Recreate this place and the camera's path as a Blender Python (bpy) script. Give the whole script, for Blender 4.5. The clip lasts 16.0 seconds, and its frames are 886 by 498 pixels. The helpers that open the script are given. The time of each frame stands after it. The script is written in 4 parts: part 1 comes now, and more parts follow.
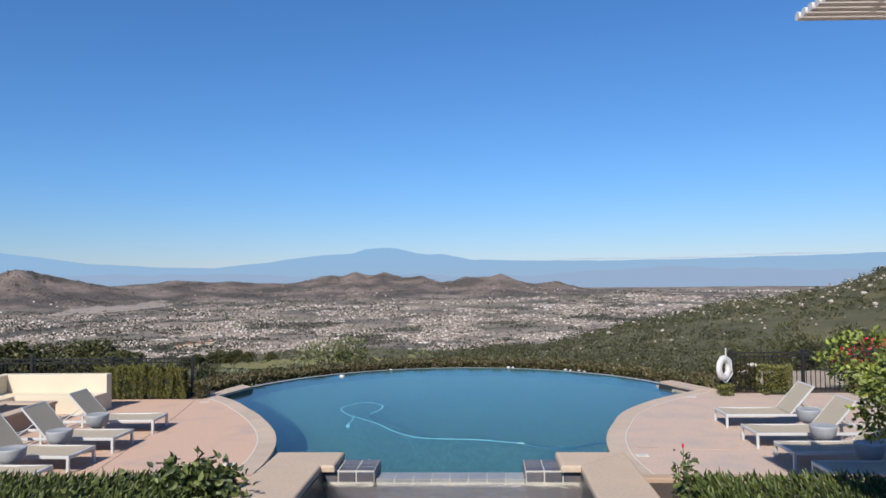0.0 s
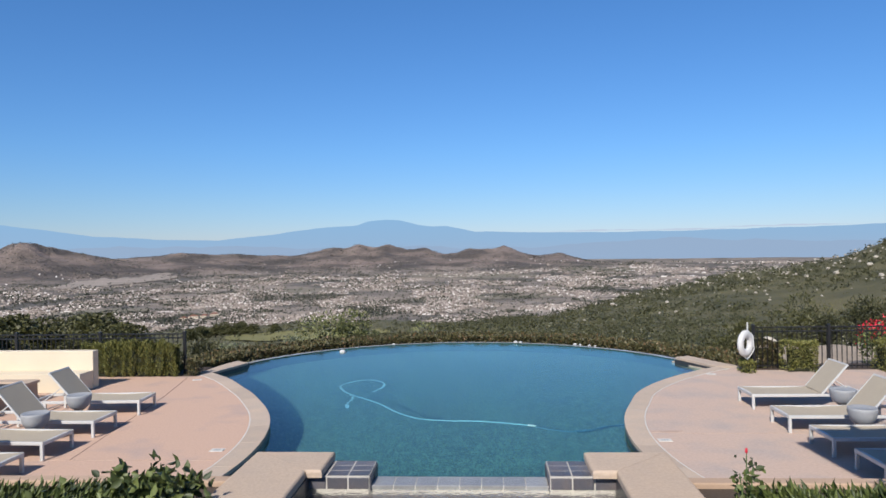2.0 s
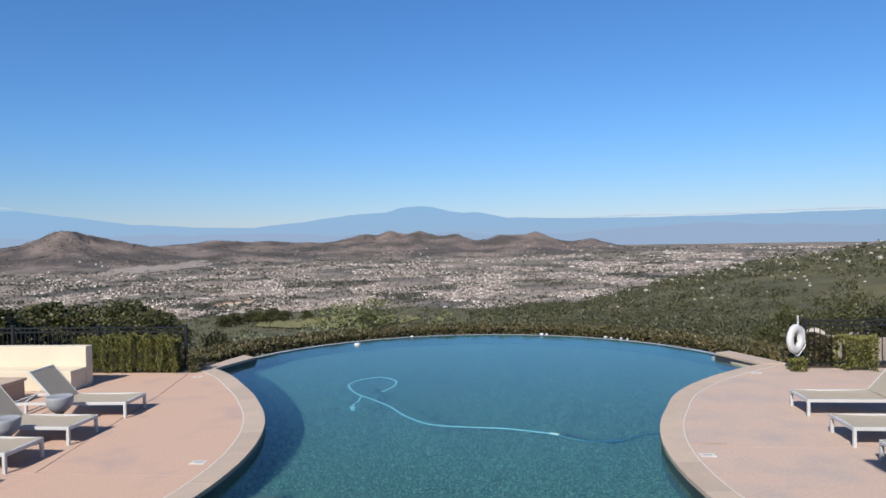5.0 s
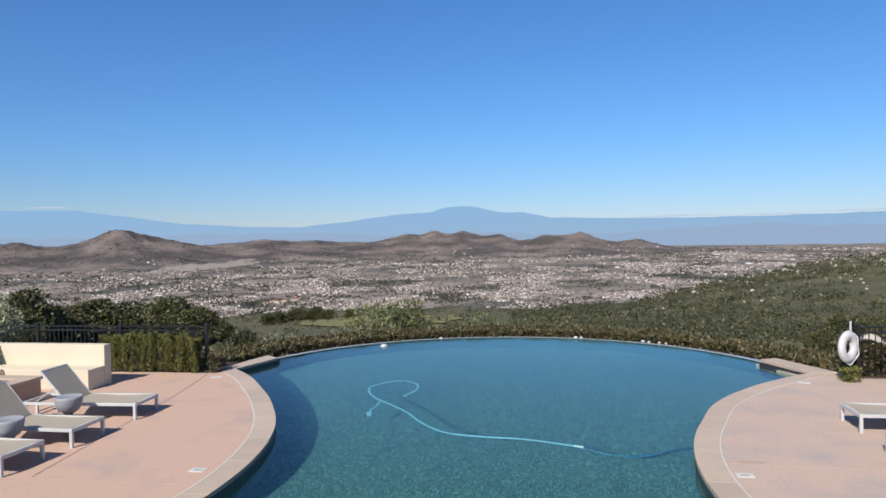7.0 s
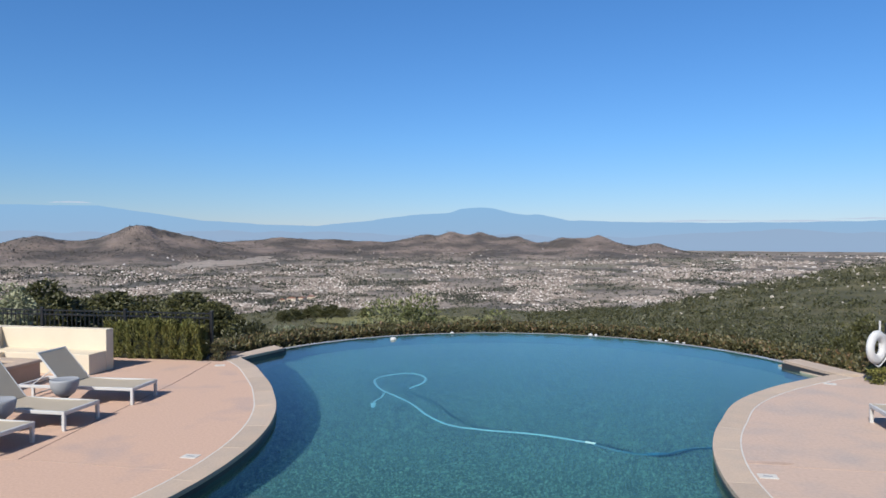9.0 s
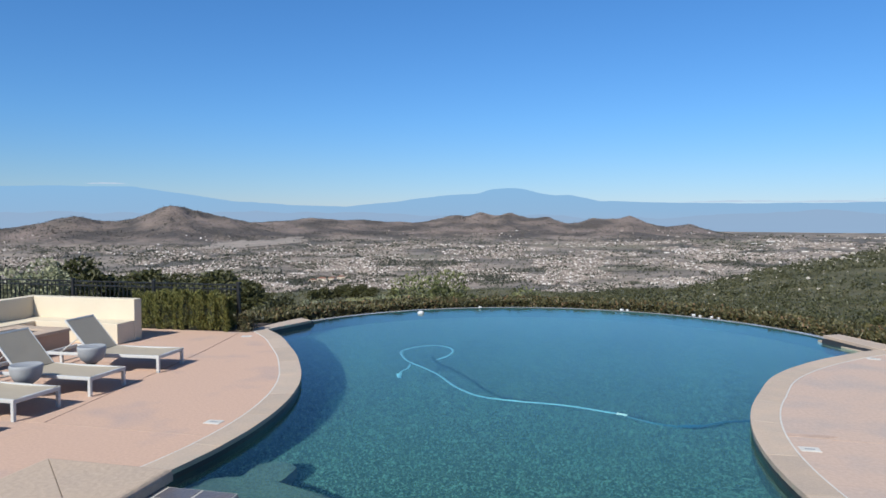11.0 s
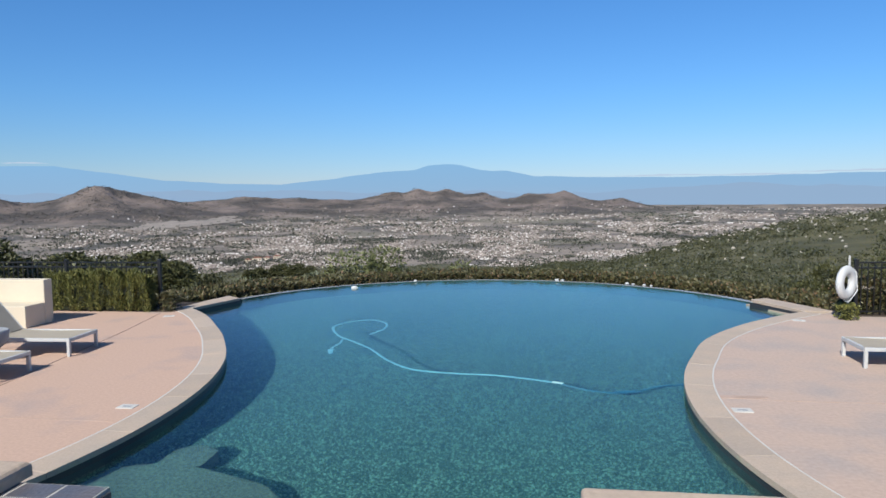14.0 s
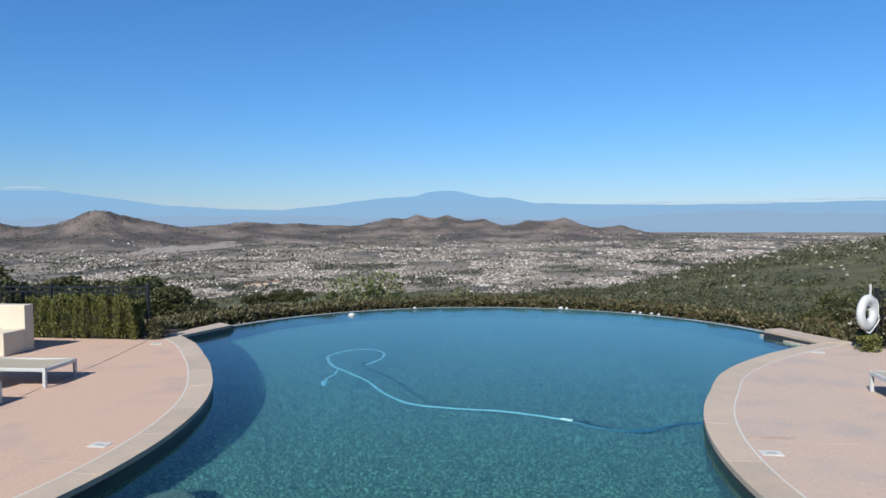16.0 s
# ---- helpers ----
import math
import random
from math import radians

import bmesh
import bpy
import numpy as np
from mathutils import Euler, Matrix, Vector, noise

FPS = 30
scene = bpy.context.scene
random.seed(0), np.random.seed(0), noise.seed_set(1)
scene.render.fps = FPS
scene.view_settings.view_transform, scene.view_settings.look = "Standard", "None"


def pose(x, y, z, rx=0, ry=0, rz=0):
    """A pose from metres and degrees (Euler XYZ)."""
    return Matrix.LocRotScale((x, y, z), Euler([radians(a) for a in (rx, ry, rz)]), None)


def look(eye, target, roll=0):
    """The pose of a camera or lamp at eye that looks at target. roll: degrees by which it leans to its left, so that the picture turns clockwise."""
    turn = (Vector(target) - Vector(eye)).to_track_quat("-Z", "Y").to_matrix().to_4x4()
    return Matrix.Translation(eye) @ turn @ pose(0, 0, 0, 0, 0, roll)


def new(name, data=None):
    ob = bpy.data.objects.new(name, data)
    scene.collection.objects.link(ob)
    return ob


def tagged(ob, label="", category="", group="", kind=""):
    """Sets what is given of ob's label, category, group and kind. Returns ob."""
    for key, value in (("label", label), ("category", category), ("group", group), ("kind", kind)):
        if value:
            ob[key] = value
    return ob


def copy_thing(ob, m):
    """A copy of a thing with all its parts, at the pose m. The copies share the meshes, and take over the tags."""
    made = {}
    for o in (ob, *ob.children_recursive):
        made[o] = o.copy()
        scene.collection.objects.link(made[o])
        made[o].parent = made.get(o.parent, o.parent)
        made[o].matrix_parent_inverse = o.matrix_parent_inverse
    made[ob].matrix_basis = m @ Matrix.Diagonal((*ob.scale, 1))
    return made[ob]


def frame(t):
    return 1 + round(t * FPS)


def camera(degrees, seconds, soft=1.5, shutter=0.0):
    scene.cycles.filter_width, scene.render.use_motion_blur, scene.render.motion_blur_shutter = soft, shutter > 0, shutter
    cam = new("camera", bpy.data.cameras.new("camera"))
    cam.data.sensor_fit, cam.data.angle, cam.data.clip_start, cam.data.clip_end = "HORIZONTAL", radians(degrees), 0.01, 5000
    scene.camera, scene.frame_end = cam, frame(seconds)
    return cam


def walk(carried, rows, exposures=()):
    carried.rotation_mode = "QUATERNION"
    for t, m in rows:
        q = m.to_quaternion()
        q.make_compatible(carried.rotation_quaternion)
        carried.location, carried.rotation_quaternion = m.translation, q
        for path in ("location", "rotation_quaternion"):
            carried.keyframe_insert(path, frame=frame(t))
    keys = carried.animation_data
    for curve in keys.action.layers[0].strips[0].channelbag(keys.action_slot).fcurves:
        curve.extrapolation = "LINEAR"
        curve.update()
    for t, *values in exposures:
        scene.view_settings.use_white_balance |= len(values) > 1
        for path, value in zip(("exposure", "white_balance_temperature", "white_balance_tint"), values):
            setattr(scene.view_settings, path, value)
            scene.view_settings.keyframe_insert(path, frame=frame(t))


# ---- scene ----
cam = camera(64.0, 16.0, soft=1.6)
PATH = [
    (0, (-0.474, -6.157, 2.994), (-0.581, -4.162, 3.064), -0.8),
    (0.5, (-0.47, -5.898, 2.989), (-0.603, -3.904, 3.061), -0.8),
    (1, (-0.524, -5.621, 2.97), (-0.663, -3.626, 3.022), -0.5),
    (1.5, (-0.558, -5.405, 2.97), (-0.679, -3.409, 2.986), -0.7),
    (2, (-0.559, -5.154, 2.965), (-0.677, -3.158, 2.956), -0.9),
    (2.5, (-0.563, -4.912, 2.956), (-0.683, -2.915, 2.937), -0.7),
    (3, (-0.574, -4.664, 2.963), (-0.676, -2.666, 2.945), -0.8),
    (3.5, (-0.545, -4.455, 2.959), (-0.635, -2.458, 2.937), -1.0),
    (4, (-0.498, -4.244, 2.956), (-0.605, -2.247, 2.927), -1.0),
    (4.5, (-0.436, -4.024, 2.953), (-0.59, -2.03, 2.913), -1.0),
    (5, (-0.325, -3.811, 2.961), (-0.532, -1.822, 2.915), -1.2),
    (7.5, (0.024, -3.013, 2.877), (-0.327, -1.044, 2.83), -0.5),
    (8, (0.04, -2.903, 2.793), (-0.327, -0.938, 2.739), -0.0),
    (8.5, (0.021, -2.765, 2.7), (-0.341, -0.799, 2.651), 0.2),
    (9, (0.029, -2.676, 2.671), (-0.347, -0.712, 2.63), 0.0),
    (9.5, (0.01, -2.623, 2.648), (-0.412, -0.669, 2.594), -0.4),
    (12, (0.01, -2.307, 2.365), (-0.448, -0.363, 2.253), -0.0),
    (12.5, (0.005, -2.285, 2.353), (-0.384, -0.327, 2.23), -0.1),
    (13, (-0.006, -2.238, 2.336), (-0.323, -0.268, 2.191), -0.0),
    (13.5, (-0.013, -2.172, 2.328), (-0.281, -0.197, 2.162), -0.3),
    (14, (0.031, -2.037, 2.336), (-0.253, -0.064, 2.174), -0.7),
    (14.5, (0.035, -1.922, 2.337), (-0.304, 0.043, 2.185), -0.5),
    (15, (0.008, -1.767, 2.328), (-0.349, 0.196, 2.189), -0.3),
    (15.5, (-0.044, -1.604, 2.31), (-0.361, 0.368, 2.202), -0.3),
    (16, (-0.071, -1.471, 2.285), (-0.354, 0.507, 2.197), -0.4),
]
# the clip's white balance drifts cooler and greener in its second half
TINTS = [(0, 0.25, 6500, 10), (8, 0.25, 6500, 10), (9.5, 0.25, 6350, 7.5), (12, 0.25, 6250, 6), (14, 0.25, 6250, 6), (16, 0.25, 6180, 5)]
walk(cam, [(t, look(eye, target, roll)) for t, eye, target, roll in PATH], TINTS)

# ---- light ----
SUN_EL, SUN_TRAVEL = 40.5, Vector((0.30, 0.954))
world = bpy.data.worlds.new("sky")
scene.world = world
world.use_nodes = True
sky = world.node_tree.nodes.new("ShaderNodeTexSky")
sky.sky_type = "NISHITA"
sky.sun_disc = False
sky.sun_elevation = radians(SUN_EL)
sky.sun_rotation = math.atan2(-SUN_TRAVEL.x, -SUN_TRAVEL.y)
sky.altitude, sky.air_density, sky.dust_density, sky.ozone_density = 500, 1.15, 0.0, 10.0
tint = world.node_tree.nodes.new("ShaderNodeVectorMath")
tint.operation = "MULTIPLY"
air, rise, hue = world.node_tree.nodes.new("ShaderNodeTexCoord"), world.node_tree.nodes.new("ShaderNodeSeparateXYZ"), world.node_tree.nodes.new("ShaderNodeValToRGB")
world.node_tree.links.new(air.outputs["Generated"], rise.inputs[0])
world.node_tree.links.new(rise.outputs["Z"], hue.inputs[0])
hue.color_ramp.elements[0].color, hue.color_ramp.elements[1].color = (0.785, 0.83, 1.04, 1), (0.93, 0.87, 0.88, 1)
hue.color_ramp.elements.new(0.06).color = (0.80, 0.885, 1.04, 1)
hue.color_ramp.elements.new(0.13).color = (0.77, 0.95, 1.115, 1)
hue.color_ramp.elements.new(0.36).color = (0.74, 1.02, 1.185, 1)
hue.color_ramp.elements.new(0.62).color = (0.89, 0.89, 0.92, 1)
world.node_tree.links.new(hue.outputs[0], tint.inputs[1])
world.node_tree.links.new(sky.outputs[0], tint.inputs[0])
world.node_tree.links.new(tint.outputs[0], world.node_tree.nodes["Background"].inputs[0])
world.node_tree.nodes["Background"].inputs[1].default_value = 0.0895
sun = new("sun", bpy.data.lights.new("sun", "SUN"))
sun.data.energy, sun.data.angle, sun.data.color = 4.85, radians(0.55), (1.0, 0.94, 0.85)
sun.matrix_world = look((0, 0, 60), (SUN_TRAVEL.x, SUN_TRAVEL.y, 60 - math.tan(radians(SUN_EL))))


# ---- materials ----
TONE = 0.86     # scales base colours down against the raised exposure


def mat(name, color, rough=0.8, second=None, scale=3.0, fine=40.0, bump=0.15, metal=0.0, island=0.0, per_object=0.0, spec=0.5, amount=0.5):
    """A surface with stains at one scale, grain at another, and fine relief."""
    m = bpy.data.materials.new(name)
    m.use_nodes = True
    n, l = m.node_tree.nodes, m.node_tree.links
    b = n["Principled BSDF"]
    b.inputs["Roughness"].default_value, b.inputs["Metallic"].default_value = rough, metal
    b.inputs["Specular IOR Level"].default_value = spec
    co = n.new("ShaderNodeNewGeometry").outputs["Position"]
    big, small = n.new("ShaderNodeTexNoise"), n.new("ShaderNodeTexNoise")
    for tex, sc, det in ((big, scale, 5), (small, fine, 3)):
        tex.inputs["Scale"].default_value, tex.inputs["Detail"].default_value = sc, det
        l.new(co, tex.inputs["Vector"])
    ramp = n.new("ShaderNodeValToRGB")
    ramp.color_ramp.elements[0].position, ramp.color_ramp.elements[1].position = 0.5 - amount / 2, 0.5 + amount / 2
    second = second or tuple(c * 0.72 for c in color)
    color, second = tuple(c * TONE for c in color), tuple(c * TONE for c in second)
    ramp.color_ramp.elements[0].color, ramp.color_ramp.elements[1].color = (*second, 1), (*color, 1)
    l.new(big.outputs["Fac"], ramp.inputs[0])
    grain = n.new("ShaderNodeMapRange")
    grain.inputs[3].default_value, grain.inputs[4].default_value = 0.82, 1.16
    l.new(small.outputs["Fac"], grain.inputs[0])
    mul = n.new("ShaderNodeVectorMath")
    mul.operation = "SCALE"
    l.new(ramp.outputs[0], mul.inputs[0])
    l.new(grain.outputs[0], mul.inputs["Scale"])
    last = mul.outputs[0]
    for spread, node, socket in ((island, "ShaderNodeNewGeometry", "Random Per Island"), (per_object, "ShaderNodeObjectInfo", "Random")):
        if spread:
            rnd, rng, sc2 = n.new(node), n.new("ShaderNodeMapRange"), n.new("ShaderNodeVectorMath")
            rng.inputs[3].default_value, rng.inputs[4].default_value = 1 - spread, 1 + spread
            sc2.operation = "SCALE"
            l.new(rnd.outputs[socket], rng.inputs[0])
            l.new(last, sc2.inputs[0])
            l.new(rng.outputs[0], sc2.inputs["Scale"])
            last = sc2.outputs[0]
    l.new(last, b.inputs["Base Color"])
    if bump:
        bp = n.new("ShaderNodeBump")
        bp.inputs["Strength"].default_value, bp.inputs["Distance"].default_value = bump, 0.02
        l.new(small.outputs["Fac"], bp.inputs["Height"])
        l.new(bp.outputs[0], b.inputs["Normal"])
    return m


def leaf_mat(name, dark, light, other=None, rough=0.55):
    """Foliage: each leaf takes its own colour between dark and light, a few of them another one."""
    m = bpy.data.materials.new(name)
    m.use_nodes = True
    n, l = m.node_tree.nodes, m.node_tree.links
    b = n["Principled BSDF"]
    b.inputs["Roughness"].default_value = rough
    ramp = n.new("ShaderNodeValToRGB")
    e = ramp.color_ramp.elements
    dark, light = tuple(c * TONE for c in dark), tuple(c * TONE for c in light)
    e[0].color, e[1].color, e[1].position = (*dark, 1), (*light, 1), 0.85
    if other:
        x = e.new(0.93)
        x.color = (*other, 1)
    l.new(n.new("ShaderNodeNewGeometry").outputs["Random Per Island"], ramp.inputs[0])
    l.new(ramp.outputs[0], b.inputs["Base Color"])
    return m


def water_mat(name, tint, wave, strength, distance=0.02):
    m = bpy.data.materials.new(name)
    m.use_nodes = True
    n, l = m.node_tree.nodes, m.node_tree.links
    b = n["Principled BSDF"]
    b.inputs["Base Color"].default_value = (*tint, 1)
    b.inputs["Roughness"].default_value, b.inputs["IOR"].default_value = 0.02, 1.25
    b.inputs["Transmission Weight"].default_value = 1.0
    b.inputs["Specular IOR Level"].default_value = 0.32
    tex, fine, add, bp = n.new("ShaderNodeTexNoise"), n.new("ShaderNodeTexNoise"), n.new("ShaderNodeMath"), n.new("ShaderNodeBump")
    co = n.new("ShaderNodeNewGeometry").outputs["Position"]
    for t, s in ((tex, wave), (fine, wave * 3.3)):
        t.inputs["Scale"].default_value, t.inputs["Detail"].default_value = s, 2
        l.new(co, t.inputs["Vector"])
    l.new(tex.outputs["Fac"], add.inputs[0])
    l.new(fine.outputs["Fac"], add.inputs[1])
    l.new(add.outputs[0], bp.inputs["Height"])
    bp.inputs["Strength"].default_value, bp.inputs["Distance"].default_value = strength, distance
    l.new(bp.outputs[0], b.inputs["Normal"])
    return m


M_DECK = mat("salmon_concrete", (0.61, 0.415, 0.315), 0.85, (0.555, 0.40, 0.322), 1.1, 30, 0.08, amount=0.4)
M_DECK_WORN = mat("worn_salmon_concrete", (0.575, 0.43, 0.35), 0.85, (0.475, 0.395, 0.36), 1.3, 22, 0.1, amount=0.24)
for m, col in ((M_DECK, (0.430, 0.318, 0.268)), (M_DECK_WORN, (0.405, 0.335, 0.300))):
    e = [q for q in m.node_tree.nodes if q.bl_idname == "ShaderNodeValToRGB"][0].color_ramp.elements
    e[0].position, e[1].position, e[0].color = 0.30, (0.46 if m is M_DECK else 0.54), (*col, 1)
M_COPING = mat("tan_cast_stone", (0.575, 0.445, 0.34), 0.8, (0.48, 0.395, 0.325), 2.6, 45, 0.2, per_object=0.07)
M_CAP = mat("buff_cast_stone", (0.565, 0.43, 0.32), 0.8, (0.50, 0.395, 0.31), 3.0, 45, 0.2, per_object=0.04)
M_GROUT = mat("pale_grout", (0.62, 0.58, 0.52), 0.85, None, 8, 60)
M_CAULK = mat("white_joint", (0.72, 0.70, 0.66), 0.7, (0.6, 0.58, 0.54), 6, 60, 0.05)
M_SCORE = mat("score_joint", (0.36, 0.25, 0.20), 0.9, None, 4, 50)
M_PALE = mat("pale_seam", (0.62, 0.45, 0.36), 0.85, None, 4, 50, 0.05)
M_SLATE = mat("blue_grey_slate", (0.085, 0.092, 0.115), 0.38, (0.15, 0.125, 0.12), 9, 70, 0.3, per_object=0.25)
M_BAND = mat("dark_waterline_tile", (0.03, 0.034, 0.045), 0.3, (0.05, 0.05, 0.055), 6, 40)
M_WEIR = mat("wet_grey_stone", (0.33, 0.33, 0.33), 0.3, (0.25, 0.25, 0.255), 7, 60, 0.3, per_object=0.15)
# paler than the weir stone: the sky's reflection is put into the colour
M_RIM = mat("wet_stone_sky_sheen", (0.50, 0.51, 0.52), 0.15, (0.38, 0.39, 0.40), 5, 50, 0.15)
M_SOIL = mat("planting_soil", (0.10, 0.07, 0.05), 0.95, None, 4, 50, 0.6)
M_STUCCO = mat("cream_stucco", (0.755, 0.66, 0.51), 0.9, (0.69, 0.60, 0.46), 1.5, 90, 0.15)
M_FIRE = mat("tan_stucco", (0.56, 0.40, 0.29), 0.9, None, 1.5, 90, 0.15)
M_WHITE = mat("white_powder_coat", (0.62, 0.62, 0.61), 0.4, (0.55, 0.55, 0.54), 3, 60, 0.02)
M_PAINT = mat("white_gloss_paint", (0.80, 0.79, 0.77), 0.3, (0.72, 0.71, 0.69), 2, 60, 0.02)
M_SLING = mat("beige_mesh_sling", (0.475, 0.408, 0.315), 0.75, (0.44, 0.38, 0.295), 5, 260, 0.2)
M_BOWL = mat("grey_resin", (0.37, 0.38, 0.40), 0.6, (0.31, 0.32, 0.34), 5, 60, 0.08)
M_IRON = mat("black_iron", (0.012, 0.012, 0.013), 0.45, None, 10, 60, 0.05)
M_RING = mat("white_foam", (0.68, 0.68, 0.67), 0.5, (0.60, 0.60, 0.59), 4, 50, 0.05)
M_ROPE = mat("white_rope", (0.7, 0.7, 0.68), 0.8, None, 20, 150, 0.2)
M_HOSE = mat("pale_blue_hose", (0.20, 0.36, 0.45), 0.4, (0.15, 0.28, 0.36), 9, 80, 0.1)
M_BLUE = mat("blue_plastic", (0.028, 0.115, 0.18), 0.4, None, 9, 80, 0.05)
M_DARK = mat("dark_base", (0.03, 0.03, 0.032), 0.7, None, 9, 80, 0.05)
M_POOL = mat("teal_pebble_caustics", (0.055, 0.17, 0.165), 0.7, (0.022, 0.085, 0.095), 42, 60, 0.3, amount=0.3)
n, l = M_POOL.node_tree.nodes, M_POOL.node_tree.links
ramp = [q for q in n if q.bl_idname == "ShaderNodeValToRGB"][0]
e = ramp.color_ramp.elements
# bright flecks among the pebbles are sun caustics painted into the floor colour
e[0].position, e[1].position = 0.44, 0.60
e[0].color, e[1].color = (0.006, 0.028, 0.029, 1), (0.150, 0.225, 0.188, 1)
x = e.new(0.53)
x.color = (0.026, 0.064, 0.057, 1)
# weaker underwater sun on the far wall is put into this darker colour
M_FARWALL = mat("dimmed_teal_wall", (0.028, 0.085, 0.085), 0.6, (0.014, 0.05, 0.055), 9, 60, 0.2)
M_STEP = mat("sea_green_pebble", (0.115, 0.13, 0.108), 0.7, (0.036, 0.052, 0.047), 36, 70, 0.3, amount=0.22)
M_SPA = mat("grey_green_pebble", (0.085, 0.10, 0.09), 0.7, (0.03, 0.04, 0.037), 9, 8, 0.3, amount=0.3)
M_WATER = water_mat("pool_water", (0.38, 0.92, 0.99), 7.0, 0.09, 0.02)
M_SPAWATER = water_mat("spa_water", (0.92, 0.97, 0.96), 9.0, 1.0, 0.03)
M_BARK = mat("bark", (0.13, 0.09, 0.06), 0.9, None, 6, 40, 0.6)
M_STEM = mat("green_stem", (0.10, 0.16, 0.05), 0.7, None, 6, 40, 0.1)
M_ROCK = mat("pale_granite", (0.46, 0.42, 0.36), 0.9, (0.36, 0.32, 0.27), 1.2, 12, 0.5, island=0.2)
M_GROUND = mat("scrub_ground", (0.140, 0.122, 0.050), 0.95, (0.062, 0.060, 0.022), 0.06, 1.2, 0.3, amount=0.34)
n, l = M_GROUND.node_tree.nodes, M_GROUND.node_tree.links
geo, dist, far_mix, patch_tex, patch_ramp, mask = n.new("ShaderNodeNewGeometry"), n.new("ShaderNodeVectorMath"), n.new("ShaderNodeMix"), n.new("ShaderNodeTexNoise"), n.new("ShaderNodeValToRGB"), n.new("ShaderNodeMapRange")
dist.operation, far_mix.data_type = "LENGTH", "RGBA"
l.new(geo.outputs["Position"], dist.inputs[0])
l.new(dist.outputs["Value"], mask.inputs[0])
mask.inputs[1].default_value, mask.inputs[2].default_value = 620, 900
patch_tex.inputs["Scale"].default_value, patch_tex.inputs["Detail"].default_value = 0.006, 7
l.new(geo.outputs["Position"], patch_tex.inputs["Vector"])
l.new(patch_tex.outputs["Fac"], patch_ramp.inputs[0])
# far ground has its own muted palette, some haze put into the colours
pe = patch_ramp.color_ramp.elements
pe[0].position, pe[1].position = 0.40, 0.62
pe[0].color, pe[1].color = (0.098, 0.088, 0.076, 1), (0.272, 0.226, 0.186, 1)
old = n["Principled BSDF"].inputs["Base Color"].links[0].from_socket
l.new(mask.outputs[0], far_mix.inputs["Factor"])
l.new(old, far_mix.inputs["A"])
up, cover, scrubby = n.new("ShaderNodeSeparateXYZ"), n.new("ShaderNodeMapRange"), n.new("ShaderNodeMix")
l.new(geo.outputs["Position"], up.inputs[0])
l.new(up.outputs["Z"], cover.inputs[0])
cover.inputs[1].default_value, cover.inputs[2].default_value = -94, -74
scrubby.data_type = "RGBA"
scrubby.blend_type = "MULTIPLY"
# hills: dark scrub tone with grey-lavender haze mixed into the colour
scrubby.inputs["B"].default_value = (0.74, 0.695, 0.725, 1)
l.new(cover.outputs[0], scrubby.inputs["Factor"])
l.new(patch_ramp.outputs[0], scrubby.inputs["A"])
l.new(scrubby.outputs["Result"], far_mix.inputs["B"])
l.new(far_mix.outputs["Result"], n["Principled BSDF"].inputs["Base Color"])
relief_tex, relief = n.new("ShaderNodeTexNoise"), n.new("ShaderNodeBump")
relief_tex.inputs["Scale"].default_value, relief_tex.inputs["Detail"].default_value = 0.02, 6
l.new(geo.outputs["Position"], relief_tex.inputs["Vector"])
l.new(relief_tex.outputs["Fac"], relief.inputs["Height"])
l.new(mask.outputs[0], relief.inputs["Strength"])
relief.inputs["Distance"].default_value = 22.0
l.new(n["Principled BSDF"].inputs["Normal"].links[0].from_socket, relief.inputs["Normal"])
l.new(relief.outputs[0], n["Principled BSDF"].inputs["Normal"])
M_PATH = mat("pale_dirt", (0.42, 0.34, 0.26), 0.95, None, 0.5, 12, 0.3)
M_ROAD = mat("grey_road", (0.46, 0.45, 0.44), 0.9, None, 0.3, 12, 0.1)
M_HOUSES = leaf_mat("far_house_walls", (0.15, 0.12, 0.105), (0.42, 0.36, 0.315), (0.60, 0.56, 0.525), 0.9)
# foliage greyed for distance: haze is put into the leaf colours
M_FARTREE = leaf_mat("hazed_far_trees", (0.040, 0.046, 0.034), (0.088, 0.092, 0.066), None, 0.9)
M_HEDGE = leaf_mat("hedge_leaves", (0.026, 0.030, 0.011), (0.140, 0.125, 0.05), (0.165, 0.10, 0.05))
M_BOX = leaf_mat("box_leaves", (0.045, 0.056, 0.012), (0.255, 0.245, 0.065))
M_ROSEMARY = leaf_mat("rosemary_leaves", (0.019, 0.036, 0.007), (0.112, 0.142, 0.034))
M_ROSE = leaf_mat("rose_leaves", (0.020, 0.034, 0.009), (0.135, 0.165, 0.045))
M_CITRUS = leaf_mat("citrus_leaves", (0.034, 0.060, 0.008), (0.25, 0.295, 0.055))
M_TREE = leaf_mat("oak_leaves", (0.034, 0.038, 0.009), (0.098, 0.096, 0.028))
M_OLIVE = leaf_mat("olive_leaves", (0.15, 0.17, 0.085), (0.40, 0.40, 0.25))
M_SAGE = leaf_mat("sage_leaves", (0.085, 0.105, 0.05), (0.27, 0.285, 0.18))
M_SHRUB = leaf_mat("chaparral_leaves", (0.034, 0.038, 0.013), (0.075, 0.076, 0.029))
M_BRIGHT = leaf_mat("willow_leaves", (0.06, 0.075, 0.02), (0.20, 0.21, 0.08))
M_RED = leaf_mat("red_bracts", (0.50, 0.01, 0.03), (0.80, 0.03, 0.06))


